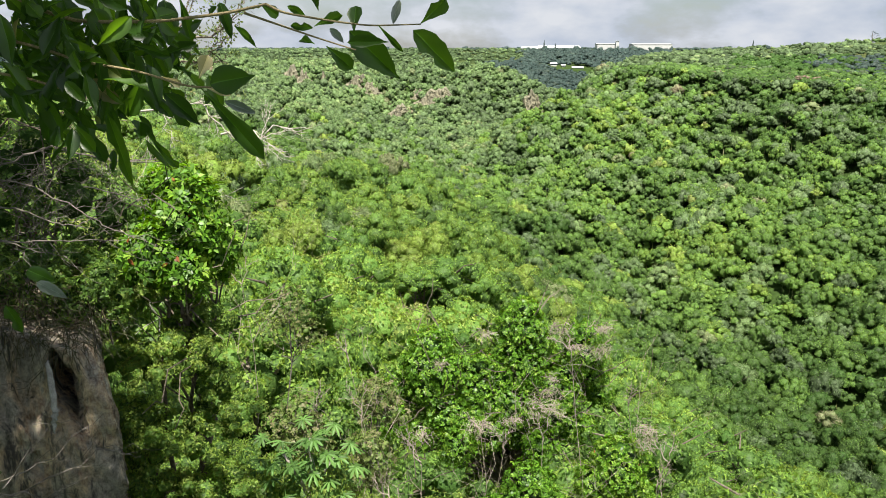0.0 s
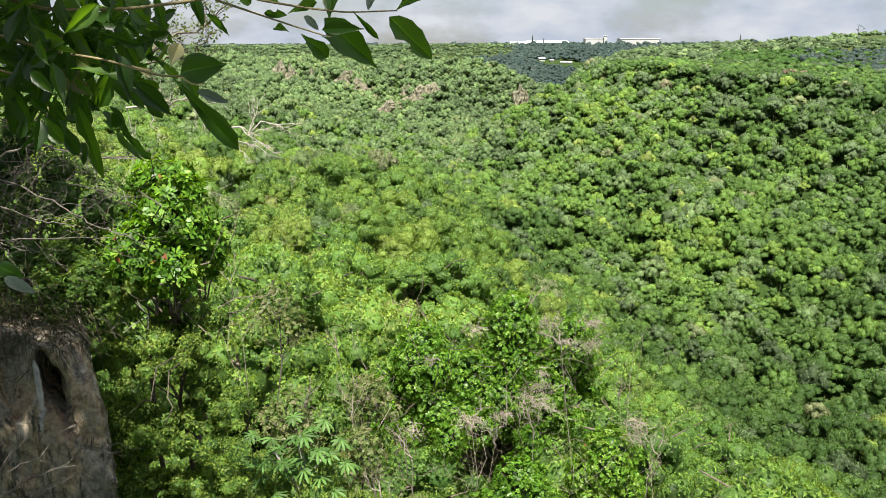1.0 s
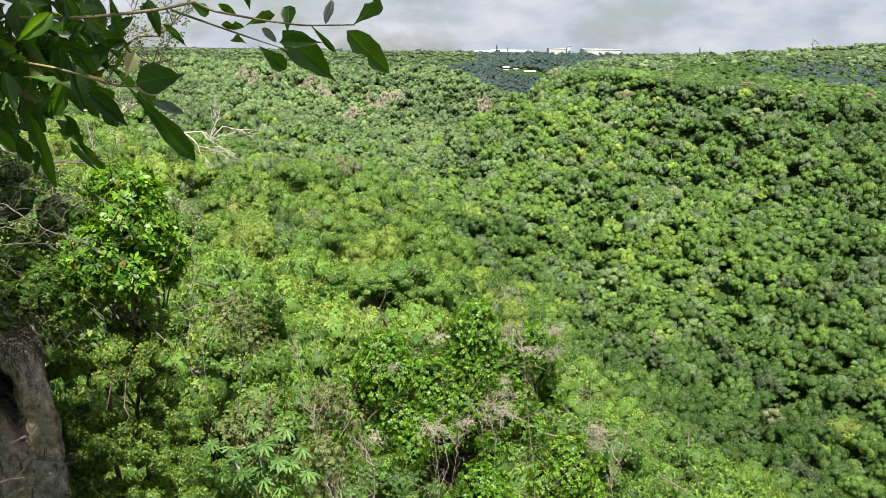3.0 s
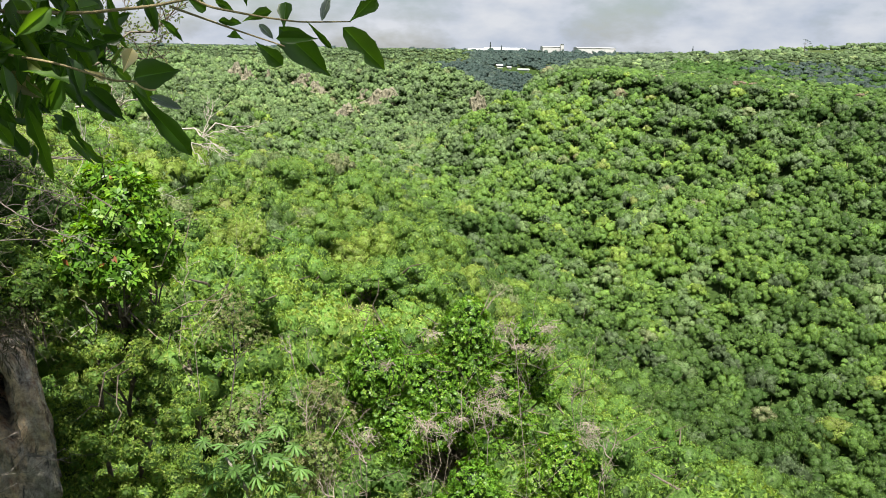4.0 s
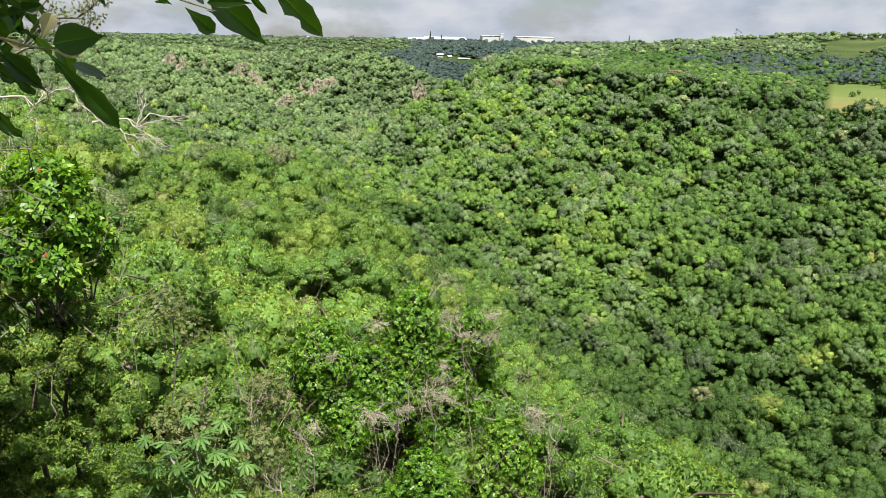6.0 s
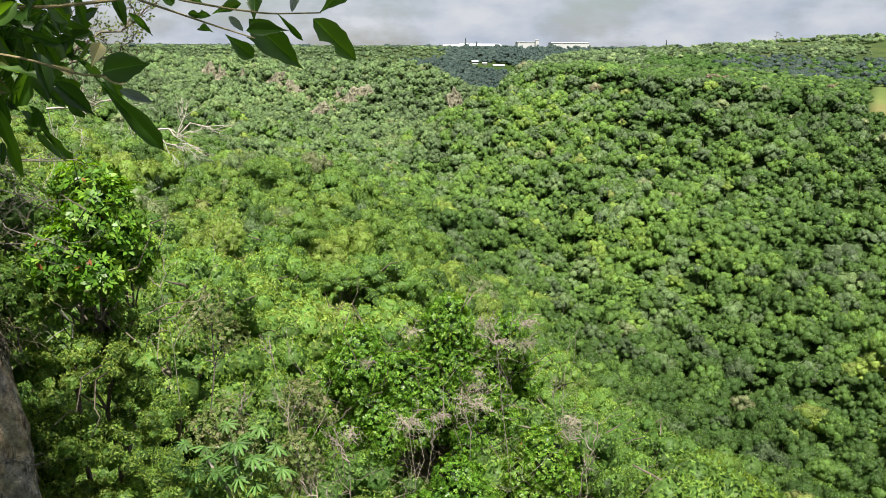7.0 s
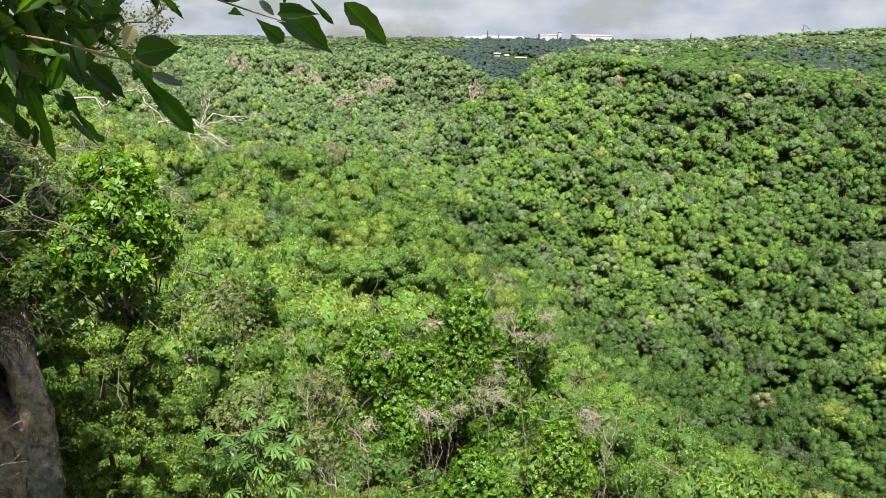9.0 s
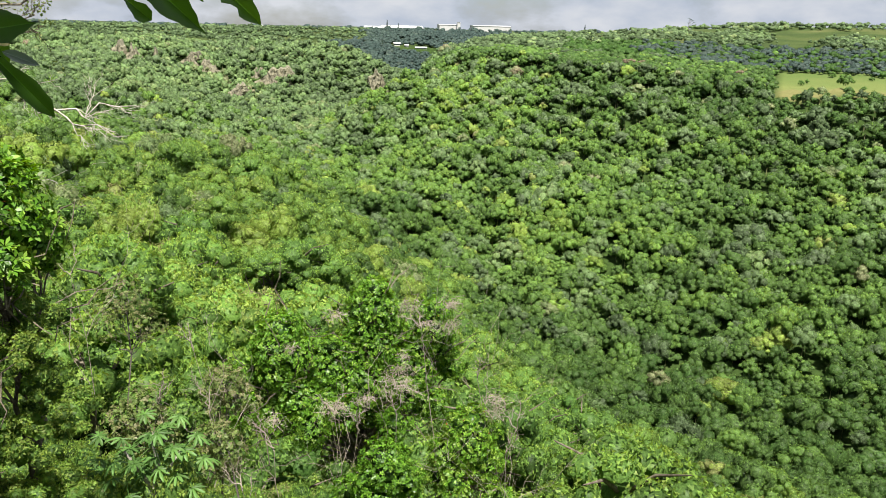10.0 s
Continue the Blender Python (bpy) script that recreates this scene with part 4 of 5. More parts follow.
for a, b in FORKS:
    stem.put(*tube(twig_path(h_rng, a, b, 6, 0.04), np.linspace(0.045, 0.025, 6), 7))
part("trunk", stem, M_PALEBARK, pal, "pale smooth forked stem", True)


def palmate(rng, tone):
    """One leaf of nine drooping blades round the stalk's end."""
    h = Heap()
    for i in range(9):
        a = math.radians(-150 + i * 37.5) + rng.uniform(-0.1, 0.1)
        L = 0.25 * (1.0 - 0.25 * abs(i - 4) / 4) * rng.uniform(0.9, 1.1)
        s = np.array([0.0, 0.3, 0.65, 0.9, 1.0])
        w = np.array([0.008, 0.020, 0.032, 0.022, 0.003])
        r, z = s * L, -0.45 * L * s ** 2
        ca, sa = math.cos(a), math.sin(a)
        mid = np.column_stack([ca * r, sa * r, z - 0.012])
        lf = np.column_stack([ca * r - sa * w, sa * r + ca * w, z])
        rt = np.column_stack([ca * r + sa * w, sa * r - ca * w, z])
        v = np.concatenate([lf, mid, rt])
        k = np.arange(4)
        f = np.concatenate([np.stack([k, k + 5, k + 6, k + 1], 1), np.stack([k + 5, k + 10, k + 11, k + 6], 1)])
        h.put(v, f, tone)
    return h


for a, b in FORKS:
    for i in range(13):
        q = i * 2.4 + h_rng.uniform(-0.3, 0.3)
        reach = h_rng.uniform(0.25, 0.62)
        b_ = np.array(b) - (0, 0, 0.035 * i)
        tip = b_ + (math.cos(q) * reach, math.sin(q) * reach, 0.32 - 0.055 * i)
        lh = palmate(h_rng, 1.0 if (i == 12 and a[2] == 4.0) else h_rng.uniform(0.2, 0.85))
        ob = part("leaf", lh, M_PALMATE, pal)
        ob.location = tip
        ob.rotation_euler = (0.35 * math.sin(q) * -1, 0.35 * math.cos(q), q)
        st = Heap()
        st.put(*tube(twig_path(h_rng, b_, tip, 4, 0.02), np.full(4, 0.008), 4))
        part("leaf_stalk", st, M_PALMATE, pal)

# ---- rock outcrop ----
M_ROCK, nt = material("outcrop_rock")
tc = add(nt, "ShaderNodeTexCoord")
mp = add(nt, "ShaderNodeMapping", [("Vector", tc.outputs["Object"])], Scale=(1.0, 1.0, 0.35))
r1 = add(nt, "ShaderNodeTexNoise", [("Vector", mp.outputs["Vector"])], Scale=1.6, Detail=8.0, Roughness=0.6)
r2 = add(nt, "ShaderNodeTexNoise", [("Vector", tc.outputs["Object"])], Scale=9.0, Detail=9.0, Roughness=0.75)
r3 = add(nt, "ShaderNodeTexNoise", [("Vector", mp.outputs["Vector"])], Scale=5.0, Detail=5.0)
rc = ramp(nt, r1.outputs["Fac"], [(0.36, (0.220, 0.205, 0.180)), (0.46, (0.440, 0.390, 0.310)), (0.54, (0.560, 0.420, 0.270)), (0.64, (0.520, 0.480, 0.410))])
pale = ramp(nt, r3.outputs["Fac"], [(0.60, (0, 0, 0)), (0.68, (0.7, 0.7, 0.7))])
rm = add(nt, "ShaderNodeMixRGB", [("Fac", pale), ("Color1", rc)], Color2=(0.48, 0.46, 0.42, 1))
speck = ramp(nt, r2.outputs["Fac"], [(0.36, (0.12, 0.12, 0.12)), (0.5, (0.5, 0.5, 0.5)), (0.64, (0.9, 0.9, 0.88))])
rv = add(nt, "ShaderNodeMixRGB", [("Color1", rm.outputs["Color"]), ("Color2", speck)], Fac=0.85)
rv.blend_type = "OVERLAY"
mp2 = add(nt, "ShaderNodeMapping", [("Vector", tc.outputs["Object"])], Scale=(5.0, 5.0, 0.8))
r4 = add(nt, "ShaderNodeTexNoise", [("Vector", mp2.outputs["Vector"])], Scale=1.0, Detail=9.0, Roughness=0.75)
crack = ramp(nt, r4.outputs["Fac"], [(0.40, (0.95, 0.95, 0.95)), (0.47, (0.0, 0.0, 0.0))])
rk = add(nt, "ShaderNodeMixRGB", [("Fac", crack), ("Color1", rv.outputs["Color"])], Color2=(0.060, 0.055, 0.048, 1))
rb0 = add(nt, "ShaderNodeBump", [("Height", r4.outputs["Fac"])], Strength=0.9, Distance=0.15)
rb = add(nt, "ShaderNodeBump", [("Height", r2.outputs["Fac"]), ("Normal", rb0.outputs["Normal"])], Strength=0.9, Distance=0.08)
rp = add(nt, "ShaderNodeBsdfPrincipled", [("Base Color", rk.outputs["Color"]), ("Normal", rb.outputs["Normal"])], Roughness=0.92)
add(nt, "ShaderNodeOutputMaterial", [("Surface", rp.outputs[0])])

bm = bmesh.new()
bmesh.ops.create_cube(bm, size=2.0)
bmesh.ops.subdivide_edges(bm, edges=bm.edges[:], cuts=56, use_grid_fill=True)
for v in bm.verts:
    x, y, z = v.co
    # a leaning block, broad at its foot, its near face towards -y
    s = (z + 1) / 2
    px = -6.45 + x * (2.15 - 0.24 * s) - 0.22 * s
    py = 11.0 + y * 1.55 + 0.42 * s
    pz = -9.0 + s * 5.1 + 0.2 * math.sin(px * 1.7)
    round_off = max(0.0, abs(x) - 0.75) ** 2 * 4
    py += round_off * (0.9 if y < 0 else -0.9)
    q = Vector((px * 0.8, py * 0.8, pz * 0.45))
    n1 = noise.fractal(q, 0.9, 2.1, 5)
    n2 = noise.fractal(Vector((px * 3, py * 3, pz * 1.3)), 0.8, 2.2, 4)
    py -= 0.26 * n1 + 0.13 * n2 + 0.05 * noise.fractal(Vector((px * 8, py * 8, pz * 3)), 0.7, 2.2, 3)
    px += 0.16 * n1 + 0.06 * n2
    if y < -0.2:
        hole = math.exp(-(((px + 5.15 + 0.16 * n2 + 0.12 * (pz + 4.7)) / 0.115) ** 4) - (((pz + 4.66 + 0.7 * (px + 5.15) + 0.12 * n2) / 0.42) ** 4))
        ledge = math.exp(-(((px + 5.40 - 0.1 * (pz + 4.4)) / 0.09) ** 2) - ((pz + 4.55) / 0.6) ** 4)
        py += 1.2 * hole - 0.2 * ledge
    px -= 0.48 * max(py - 9.4, 0.0)
    v.co = (px + 5.5, py - 10.0, pz + 9.0)
me = bpy.data.meshes.new("rock_outcrop")
bm.to_mesh(me)
bm.free()
me.materials.append(M_ROCK)
for p in me.polygons:
    p.use_smooth = True
me.name = "rock_body"
rock = thing("rock_outcrop", -5.36, 10.0, -9.0, "tan and grey weathered rock outcrop with a dark hollow", "rock")
new("rock_body", me).parent = rock
M_DRIP = solid("pale_lime_drip", (0.18, 0.175, 0.16), (0.44, 0.43, 0.40), 9.0)


def drip(points, r0):
    """A lumpy pale rib standing out from the rock."""
    h = Heap()
    P = np.array(points, float) - (-5.5, 10.0, -9.0)
    fine = np.linspace(0, len(P) - 1, 26)
    P = np.column_stack([np.interp(fine, np.arange(len(P)), P[:, c]) for c in range(3)]) + h_rng.normal(0, 0.006, (26, 3))
    h.put(*tube(P, r0 * (1 + h_rng.uniform(-0.15, 0.15, 26)) * np.concatenate([np.linspace(0.5, 1, 6), np.ones(14), np.linspace(1, 0.2, 6)]), 8))
    return part("rib", h, M_DRIP, rock, "pale lime-streaked rib of rock", True)


drip([(-5.46, 9.62, -4.1), (-5.40, 9.52, -4.4), (-5.36, 9.45, -4.75), (-5.37, 9.38, -5.05)], 0.042)

# dry grass and rootlets hanging over the rock's top
h = Heap()
for i in range(900):
    x = h_rng.uniform(-7.8, -4.9)
    y = h_rng.uniform(9.6, 11.2)
    a = np.array((x, y, -3.8 + 0.2 * math.sin(x * 1.7) + h_rng.normal(0, 0.15)))
    b = a + (h_rng.normal(0.12, 0.2), -h_rng.uniform(0.1, 0.5), h_rng.uniform(-0.35, 0.35))
    h.put(*tube(twig_path(h_rng, a, b, 4, 0.05, -0.2), np.array([0.006, 0.006, 0.005, 0.002]), 3), h_rng.uniform(0.3, 1.0))
for x, y, z, r in ((-6.5, 10.9, -3.2, 0.42), (-5.6, 10.9, -3.15, 0.42), (-5.05, 11.0, -3.2, 0.40), (-6.9, 11.5, -2.8, 0.5), (-5.7, 11.6, -2.7, 0.5)):
    leafy_tree("ledge_shrub", h_rng, (x, y, -4.1), dome(h_rng, x, y - 0.1, z, r, r * 0.7, r * 0.9, 7, r * 0.42), 330, 0.07, M_TREE,
               "dull green shrub rooted on top of the rock", tone=(0.42, 0.2), trunk_r=0.02, core=0.35, group="shrubs on the rock")
M_DRYGRASS = leaf_material("dry_grass", [(0.3, (0.045, 0.058, 0.02)), (0.7, (0.09, 0.08, 0.04)), (1.0, (0.15, 0.12, 0.07))], "tone", 0.02, 0.6)
ob = h.make("dry_grass", M_DRYGRASS)
tagged(ob, "dry brown grass and rootlets hanging over the rock", "grass", kind="stuff")

# ---- bare branches ----
def bare(name, rng, root_at, boughs, r, mat, label, depth=2, kids=5, spread=0.5, leaves=0, leaf_len=0.04, category="branch", leaf_mat=None):
    root = thing(name, *root_at, label, category)
    o = np.asarray(root_at, float)
    tips = []
    for a, b in boughs:
        h = Heap()
        branching(rng, h, np.asarray(a, float) - o, np.asarray(b, float) - o, r, depth, spread, kids, 0.05, 0.04, tips)
        part("bough", h, mat, root, smooth=True)
    if leaves:
        t = np.array(tips)
        c = t[rng.integers(0, len(t), leaves)] + rng.normal(0, 0.05, (leaves, 3))
        v, f, ln = rosettes(rng, c, rng.normal(0, 1, c.shape), 3, leaf_len, leaf_len * 0.32)
        lh = Heap()
        lh.put(v, f, np.repeat(np.clip(rng.normal(0.55, 0.15, leaves * 3), 0, 0.9), 4))
        part("leaves", lh, leaf_mat or M_TREE, root)
    return root


BARE_LINES = [
    [(-4.30, 6.86, -1.18), (-3.66, 6.93, -0.91), (-3.50, 6.94, -0.88), (-2.98, 6.91, -1.01), (-2.47, 6.91, -1.00)],
    [(-4.08, 6.51, -1.08), (-3.54, 6.49, -1.14), (-3.14, 6.44, -1.35), (-2.85, 6.40, -1.51), (-2.55, 6.37, -1.60)],
    [(-3.93, 6.22, -1.26), (-3.50, 6.22, -1.30), (-3.19, 6.18, -1.42), (-2.89, 6.17, -1.45)],
    [(-3.92, 6.12, -1.56), (-3.25, 6.12, -1.55), (-2.60, 6.13, -1.54)],
    [(-3.99, 6.98, -1.43), (-3.72, 7.07, -1.08)],
    [(-3.89, 7.00, -1.76), (-3.72, 7.08, -1.44)],
    [(-3.49, 6.91, -0.89), (-2.96, 6.88, -0.99), (-2.46, 6.88, -0.98)],
    [(-3.36, 6.85, -1.61), (-2.84, 6.92, -1.32)],
    [(-4.25, 6.67, -1.55), (-3.74, 6.62, -1.74), (-3.34, 6.60, -1.82)],
    [(-4.49, 7.23, -0.97), (-3.96, 7.20, -1.07), (-3.48, 7.19, -1.12)],
    [(-3.32, 7.03, -1.26), (-2.85, 7.00, -1.37), (-2.69, 6.97, -1.47)],
    [(-3.86, 6.21, -1.18), (-3.49, 6.25, -1.02), (-3.35, 6.26, -0.98)],
]
bs = thing("bare_shrub", -4.9, 6.6, -7.2, "leafless grey shrub reaching out over the drop", "shrub")
bo = np.array((-4.9, 6.6, -7.2))
h = Heap()
h.put(*tube(twig_path(h_rng, (0, 0, 0), (0.2, 0.2, 6.4), 8, 0.02), np.linspace(0.04, 0.02, 8), 7))
part("stem", h, M_DEADTWIG, bs, smooth=True)
for i, line in enumerate(BARE_LINES):
    h = Heap()
    P = np.array(line) - bo
    fine = np.linspace(0, len(P) - 1, 5 * len(P))
    P = np.column_stack([np.interp(fine, np.arange(len(P)), P[:, c]) for c in range(3)])
    P[1:-1] = (P[:-2] + 2 * P[1:-1] + P[2:]) / 4 + h_rng.normal(0, 0.008, P[1:-1].shape)
    r0 = (0.011, 0.009, 0.010, 0.008, 0.005, 0.005, 0.007, 0.006, 0.008, 0.007, 0.006, 0.006)[i]
    h.put(*tube(P, np.linspace(r0, r0 * 0.35, len(P)), 5))
    for k in range(9):
        q = int(h_rng.integers(3, len(P) - 1))
        d = unit(P[q] - P[q - 1] + h_rng.normal(0, 0.09, 3))
        branching(h_rng, h, P[q], P[q] + d * h_rng.uniform(0.25, 0.7), r0 * 0.35, 1, 0.4, 2, 0.05, 0.03, None, 3)
    part("bough", h, M_DEADTWIG, bs, smooth=True)
bare("dead_tree", h_rng, (-7.4, 18.6, -9.0), [((-7.4, 18.6, -9.2), (-7.2, 18.5, -1.4)), ((-7.2, 18.5, -1.5), (-5.5, 18.2, -1.25)), ((-5.7, 18.3, -1.25), (-5.0, 18.1, -2.05)), ((-5.2, 18.1, -2.0), (-3.2, 18.1, -1.85)),
     ((-5.0, 18.1, -1.9), (-3.9, 18.0, -2.3))], 0.026, M_PALEBARK, "pale dead tree with a bleached broken limb", 2, 6, 0.42, category="dead tree")
bare("sparse_tree", h_rng, (-8.2, 9.6, -8.5), [((-8.2, 9.6, -8.7), (-6.3, 9.5, -0.9)), ((-6.3, 9.5, -1.0), (-4.2, 9.3, -0.75)), ((-4.3, 9.3, -0.78), (-3.1, 9.3, -0.05)), ((-3.2, 9.3, -0.1), (-2.3, 9.5, 0.45)), ((-3.4, 9.3, -0.3), (-2.6, 9.4, 0.0)),
     ((-3.3, 9.3, -0.2), (-2.9, 9.4, 0.55))], 0.016, M_BARK, "thin sparse-leaved tree with dark crooked twigs", 2, 6, 0.6, leaves=420, leaf_len=0.045, category="tree", leaf_mat=M_BROWNISH)
bare("dry_twig", h_rng, (-2.15, 2.8, float(ground_z(-2.15, 2.8))), [((-2.15, 2.8, float(ground_z(-2.15, 2.8)) - 0.1), (-1.97, 2.9, -1.9)), ((-1.97, 2.9, -1.9), (-1.46, 3.07, -1.71)), ((-1.5, 3.06, -1.72), (-1.385, 3.06, -1.75)),
     ((-1.95, 2.92, -1.82), (-1.6, 3.18, -1.67)), ((-1.95, 2.9, -1.9), (-1.55, 3.0, -1.82)), ((-1.9, 2.95, -1.85), (-1.75, 3.1, -1.56)), ((-1.97, 2.9, -1.9), (-1.62, 3.0, -1.9))],
     0.0036, M_DEADTWIG, "bare pale grey twigs sticking up before the rock", 1, 3, 0.3)
# pale dead stems standing up through the shrubs
for x, y, z, hgt in ((-0.6, 19.0, -10.7, 1.0), (1.09, 20.3, -10.5, 0.8), (3.9, 21.8, -8.7, 0.6), (2.9, 20.2, -10.6, 1.1), (1.76, 20.2, -11.1, 0.9), (6.3, 19.3, -10.9, 0.9),
                     (5.88, 18.8, -11.4, 0.8), (-2.25, 19.2, -9.4, 1.0), (-3.4, 18.6, -9.0, 0.9), (-4.15, 15.8, -9.9, 0.9), (-1.32, 16.8, -10.5, 0.8), (5.47, 20.8, -9.9, 0.8), (-3.1, 23.5, -9.6, 0.9), (-7.0, 25.5, -7.6, 1.0)):
    g = float(ground_z(x, y))
    lean = h_rng.normal(0, 0.25, 2)
    bare("dead_branch", h_rng, (x, y, g), [((x, y, g - 0.2), (x, y, z - hgt * 0.5)), ((x, y, z - hgt * 0.5), (x + lean[0] * hgt, y + lean[1] * hgt, z + hgt * 0.5)), ((x, y, z - hgt * 0.4), (x - lean[1] * hgt - 0.2, y, z + hgt * 0.35))],
         0.02, M_DRYTWIG, "pale dead branch standing up through the shrubs", 2, 4, 0.5, category="branch")

# ---- the tree overhead and its hanging branch ----
RIGHT_LEAVES = [
    (-0.028, 0.983, 0.026, 0.007, 0.999, 0.058, 0.021),
    (-0.037, 0.995, 0.019, 0.015, 0.992, -0.031, 0.029),
    (-0.022, 1.021, 0.019, -0.001, 0.998, -0.004, 0.012),
    (-0.060, 0.960, 0.025, -0.053, 0.991, 0.058, 0.010),
    (-0.081, 0.985, 0.026, -0.050, 0.968, -0.006, 0.007),
    (-0.118, 1.059, 0.017, -0.117, 1.072, 0.053, 0.019),
    (-0.148, 1.044, 0.022, -0.130, 1.043, 0.005, 0.010),
    (-0.165, 1.024, 0.024, -0.129, 1.015, 0.039, 0.016),
    (-0.166, 1.023, 0.022, -0.201, 1.048, 0.026, 0.010),
    (-0.174, 1.015, 0.037, -0.207, 1.038, 0.054, 0.009),
    (-0.160, 1.032, 0.043, -0.163, 1.021, 0.066, 0.010),
]
LOW_LEAVES = [
    (-0.121, 1.035, 0.019, -0.057, 1.029, -0.042, 0.034),
    (-0.118, 0.984, 0.004, -0.070, 0.966, 0.008, 0.015),
    (-0.153, 1.041, -0.000, -0.119, 1.037, -0.029, 0.020),
    (-0.165, 1.026, 0.002, -0.190, 1.054, 0.011, 0.012),
    (-0.125, 1.025, -0.003, -0.100, 1.048, -0.018, 0.010),
    (-0.231, 1.006, 0.052, -0.208, 1.023, 0.037, 0.015),
    (-0.262, 1.004, 0.024, -0.235, 1.025, -0.002, 0.009),
    (-0.293, 1.057, 0.055, -0.273, 1.030, 0.011, 0.014),
]
HANG_LEAVES = [
    (-0.283, 0.954, -0.045, -0.231, 0.948, -0.032, 0.034),
    (-0.321, 1.037, -0.053, -0.237, 1.016, -0.142, 0.025),
    (-0.312, 1.006, -0.041, -0.299, 1.008, -0.011, 0.018),
    (-0.301, 0.990, -0.051, -0.268, 0.988, -0.058, 0.012),
    (-0.271, 0.970, -0.067, -0.235, 0.976, -0.081, 0.012),
    (-0.355, 0.997, -0.058, -0.314, 1.012, -0.100, 0.022),
    (-0.382, 0.994, -0.108, -0.347, 1.008, -0.157, 0.012),
    (-0.439, 1.018, -0.085, -0.418, 1.022, -0.183, 0.018),
    (-0.475, 0.996, -0.094, -0.444, 0.975, -0.129, 0.018),
    (-0.369, 1.030, -0.038, -0.350, 1.056, -0.052, 0.010),
    (-0.482, 1.024, -0.081, -0.516, 1.025, -0.109, 0.019),
]
MASS_LEAVES = [
    (-0.451, 1.038, 0.047, -0.422, 1.015, -0.002, 0.028),
    (-0.409, 1.038, 0.003, -0.360, 1.043, -0.012, 0.016),
    (-0.468, 0.985, 0.015, -0.441, 0.960, -0.012, 0.021),
    (-0.539, 1.051, 0.040, -0.497, 1.079, 0.033, 0.015),
    (-0.344, 0.970, 0.034, -0.329, 0.992, 0.041, 0.022),
    (-0.508, 0.919, -0.286, -0.466, 0.902, -0.299, 0.013),
    (-0.540, 0.900, -0.309, -0.529, 0.909, -0.350, 0.015),
    (-0.545, 0.967, -0.284, -0.501, 0.946, -0.292, 0.018),
]


def leaf_mesh(name, mat, kind=0, bites=(), curl=0.12):
    """A leaf of unit length and width along +x, folded up from a pale midrib: broad-ended, oval or narrow, with a wavy and bitten edge."""
    h = Heap()
    n = 10
    s = np.linspace(0, 1, n)
    if kind == 0:
        w = 0.5 * np.minimum(s * 1.5, 1.0) ** 1.2 * (1 - s ** 9) ** 0.6
    elif kind == 1:
        w = 0.5 * np.sin(np.pi * s ** 0.85) ** 0.75
    else:
        w = 0.5 * np.sin(np.pi * s ** 0.75) ** 1.1
    w = w * (1 + 0.06 * np.sin(s * 23 + kind)) + 0.012
    z = -curl * s ** 2 + 0.015 * np.sin(s * 9)
    up_, dn_ = w.copy(), w * (1 + 0.06 * np.sin(s * 17 + 1))
    for side, k, depth in bites:
        (up_ if side > 0 else dn_)[k] *= depth
    rib = np.minimum(0.035 * (1.15 - s), 0.6 * w)
    wave = 0.03 * np.sin(s * 14 + kind)
    cols = [(up_, z + 0.16 * up_ + wave * up_, 0.35), (rib, z + 0.01, 0.5), (0 * s, z - 0.012, 1.0), (-rib, z + 0.01, 0.5), (-dn_, z + 0.16 * dn_ - wave * dn_, 0.35)]
    v = np.concatenate([np.column_stack([s, y_, z_]) for y_, z_, t_ in cols])
    tone = np.concatenate([np.full(n, t_) for y_, z_, t_ in cols])
    k = np.arange(n - 1)
    f = np.concatenate([np.stack([k + c * n, k + (c + 1) * n, k + (c + 1) * n + 1, k + c * n + 1], 1) for c in range(4)])
    h.put(v, f, tone)
    ob = h.make(name, mat, None, True)
    me_ = ob.data
    bpy.data.objects.remove(ob)
    return me_


LEAF = [leaf_mesh("leaf", M_NEARLEAF, 0), leaf_mesh("leaf", M_NEARLEAF, 0, [(1, 6, 0.5), (1, 7, 0.4)], 0.2),
        leaf_mesh("leaf", M_NEARLEAF, 1, [(-1, 4, 0.55), (-1, 5, 0.4)], 0.05), leaf_mesh("leaf", M_NEARLEAF, 2, [(1, 8, 0.5)], 0.25),
        leaf_mesh("leaf", M_NEARLEAF, 1, (), 0.1), leaf_mesh("leaf", M_NEARLEAF, 2, (), -0.08)]
LEAF_SUNLIT, LEAF_GREY = leaf_mesh("leaf", M_SUNLITLEAF, 0), leaf_mesh("leaf", M_GREYLEAF, 1)
ov = thing("overhanging_tree", -1.5, -0.6, -1.9, "broadleaf tree overhanging the edge with drooping leafy branches", "tree")
OV = np.array((-1.5, -0.6, -1.9))


def local(p):
    return np.asarray(p, float) - OV


wood = Heap()
wood.put(*tube(twig_path(h_rng, (0, 0, -0.2), (0.3, 0.2, 4.2), 9, 0.02), np.linspace(0.13, 0.07, 9), 9))
for b in ((1.6, 1.4, 4.4), (-0.6, 1.6, 4.6), (1.6, 0.2, 4.9), (0.4, -0.9, 5.0)):
    wood.put(*tube(twig_path(h_rng, (0.2, 0.15, 3.2), b, 6, 0.04), np.linspace(0.06, 0.025, 6), 6))
part("trunk", wood, M_BARK, ov, smooth=True)
lo = np.array(dome(h_rng, -0.35, 0.35, 4.2, 1.9, 1.6, 1.7, 15, 0.6))
lo[:, :3] -= OV
n = unit(h_rng.normal(0, 1, (1500, 3)))
which = h_rng.integers(0, 15, 1500)
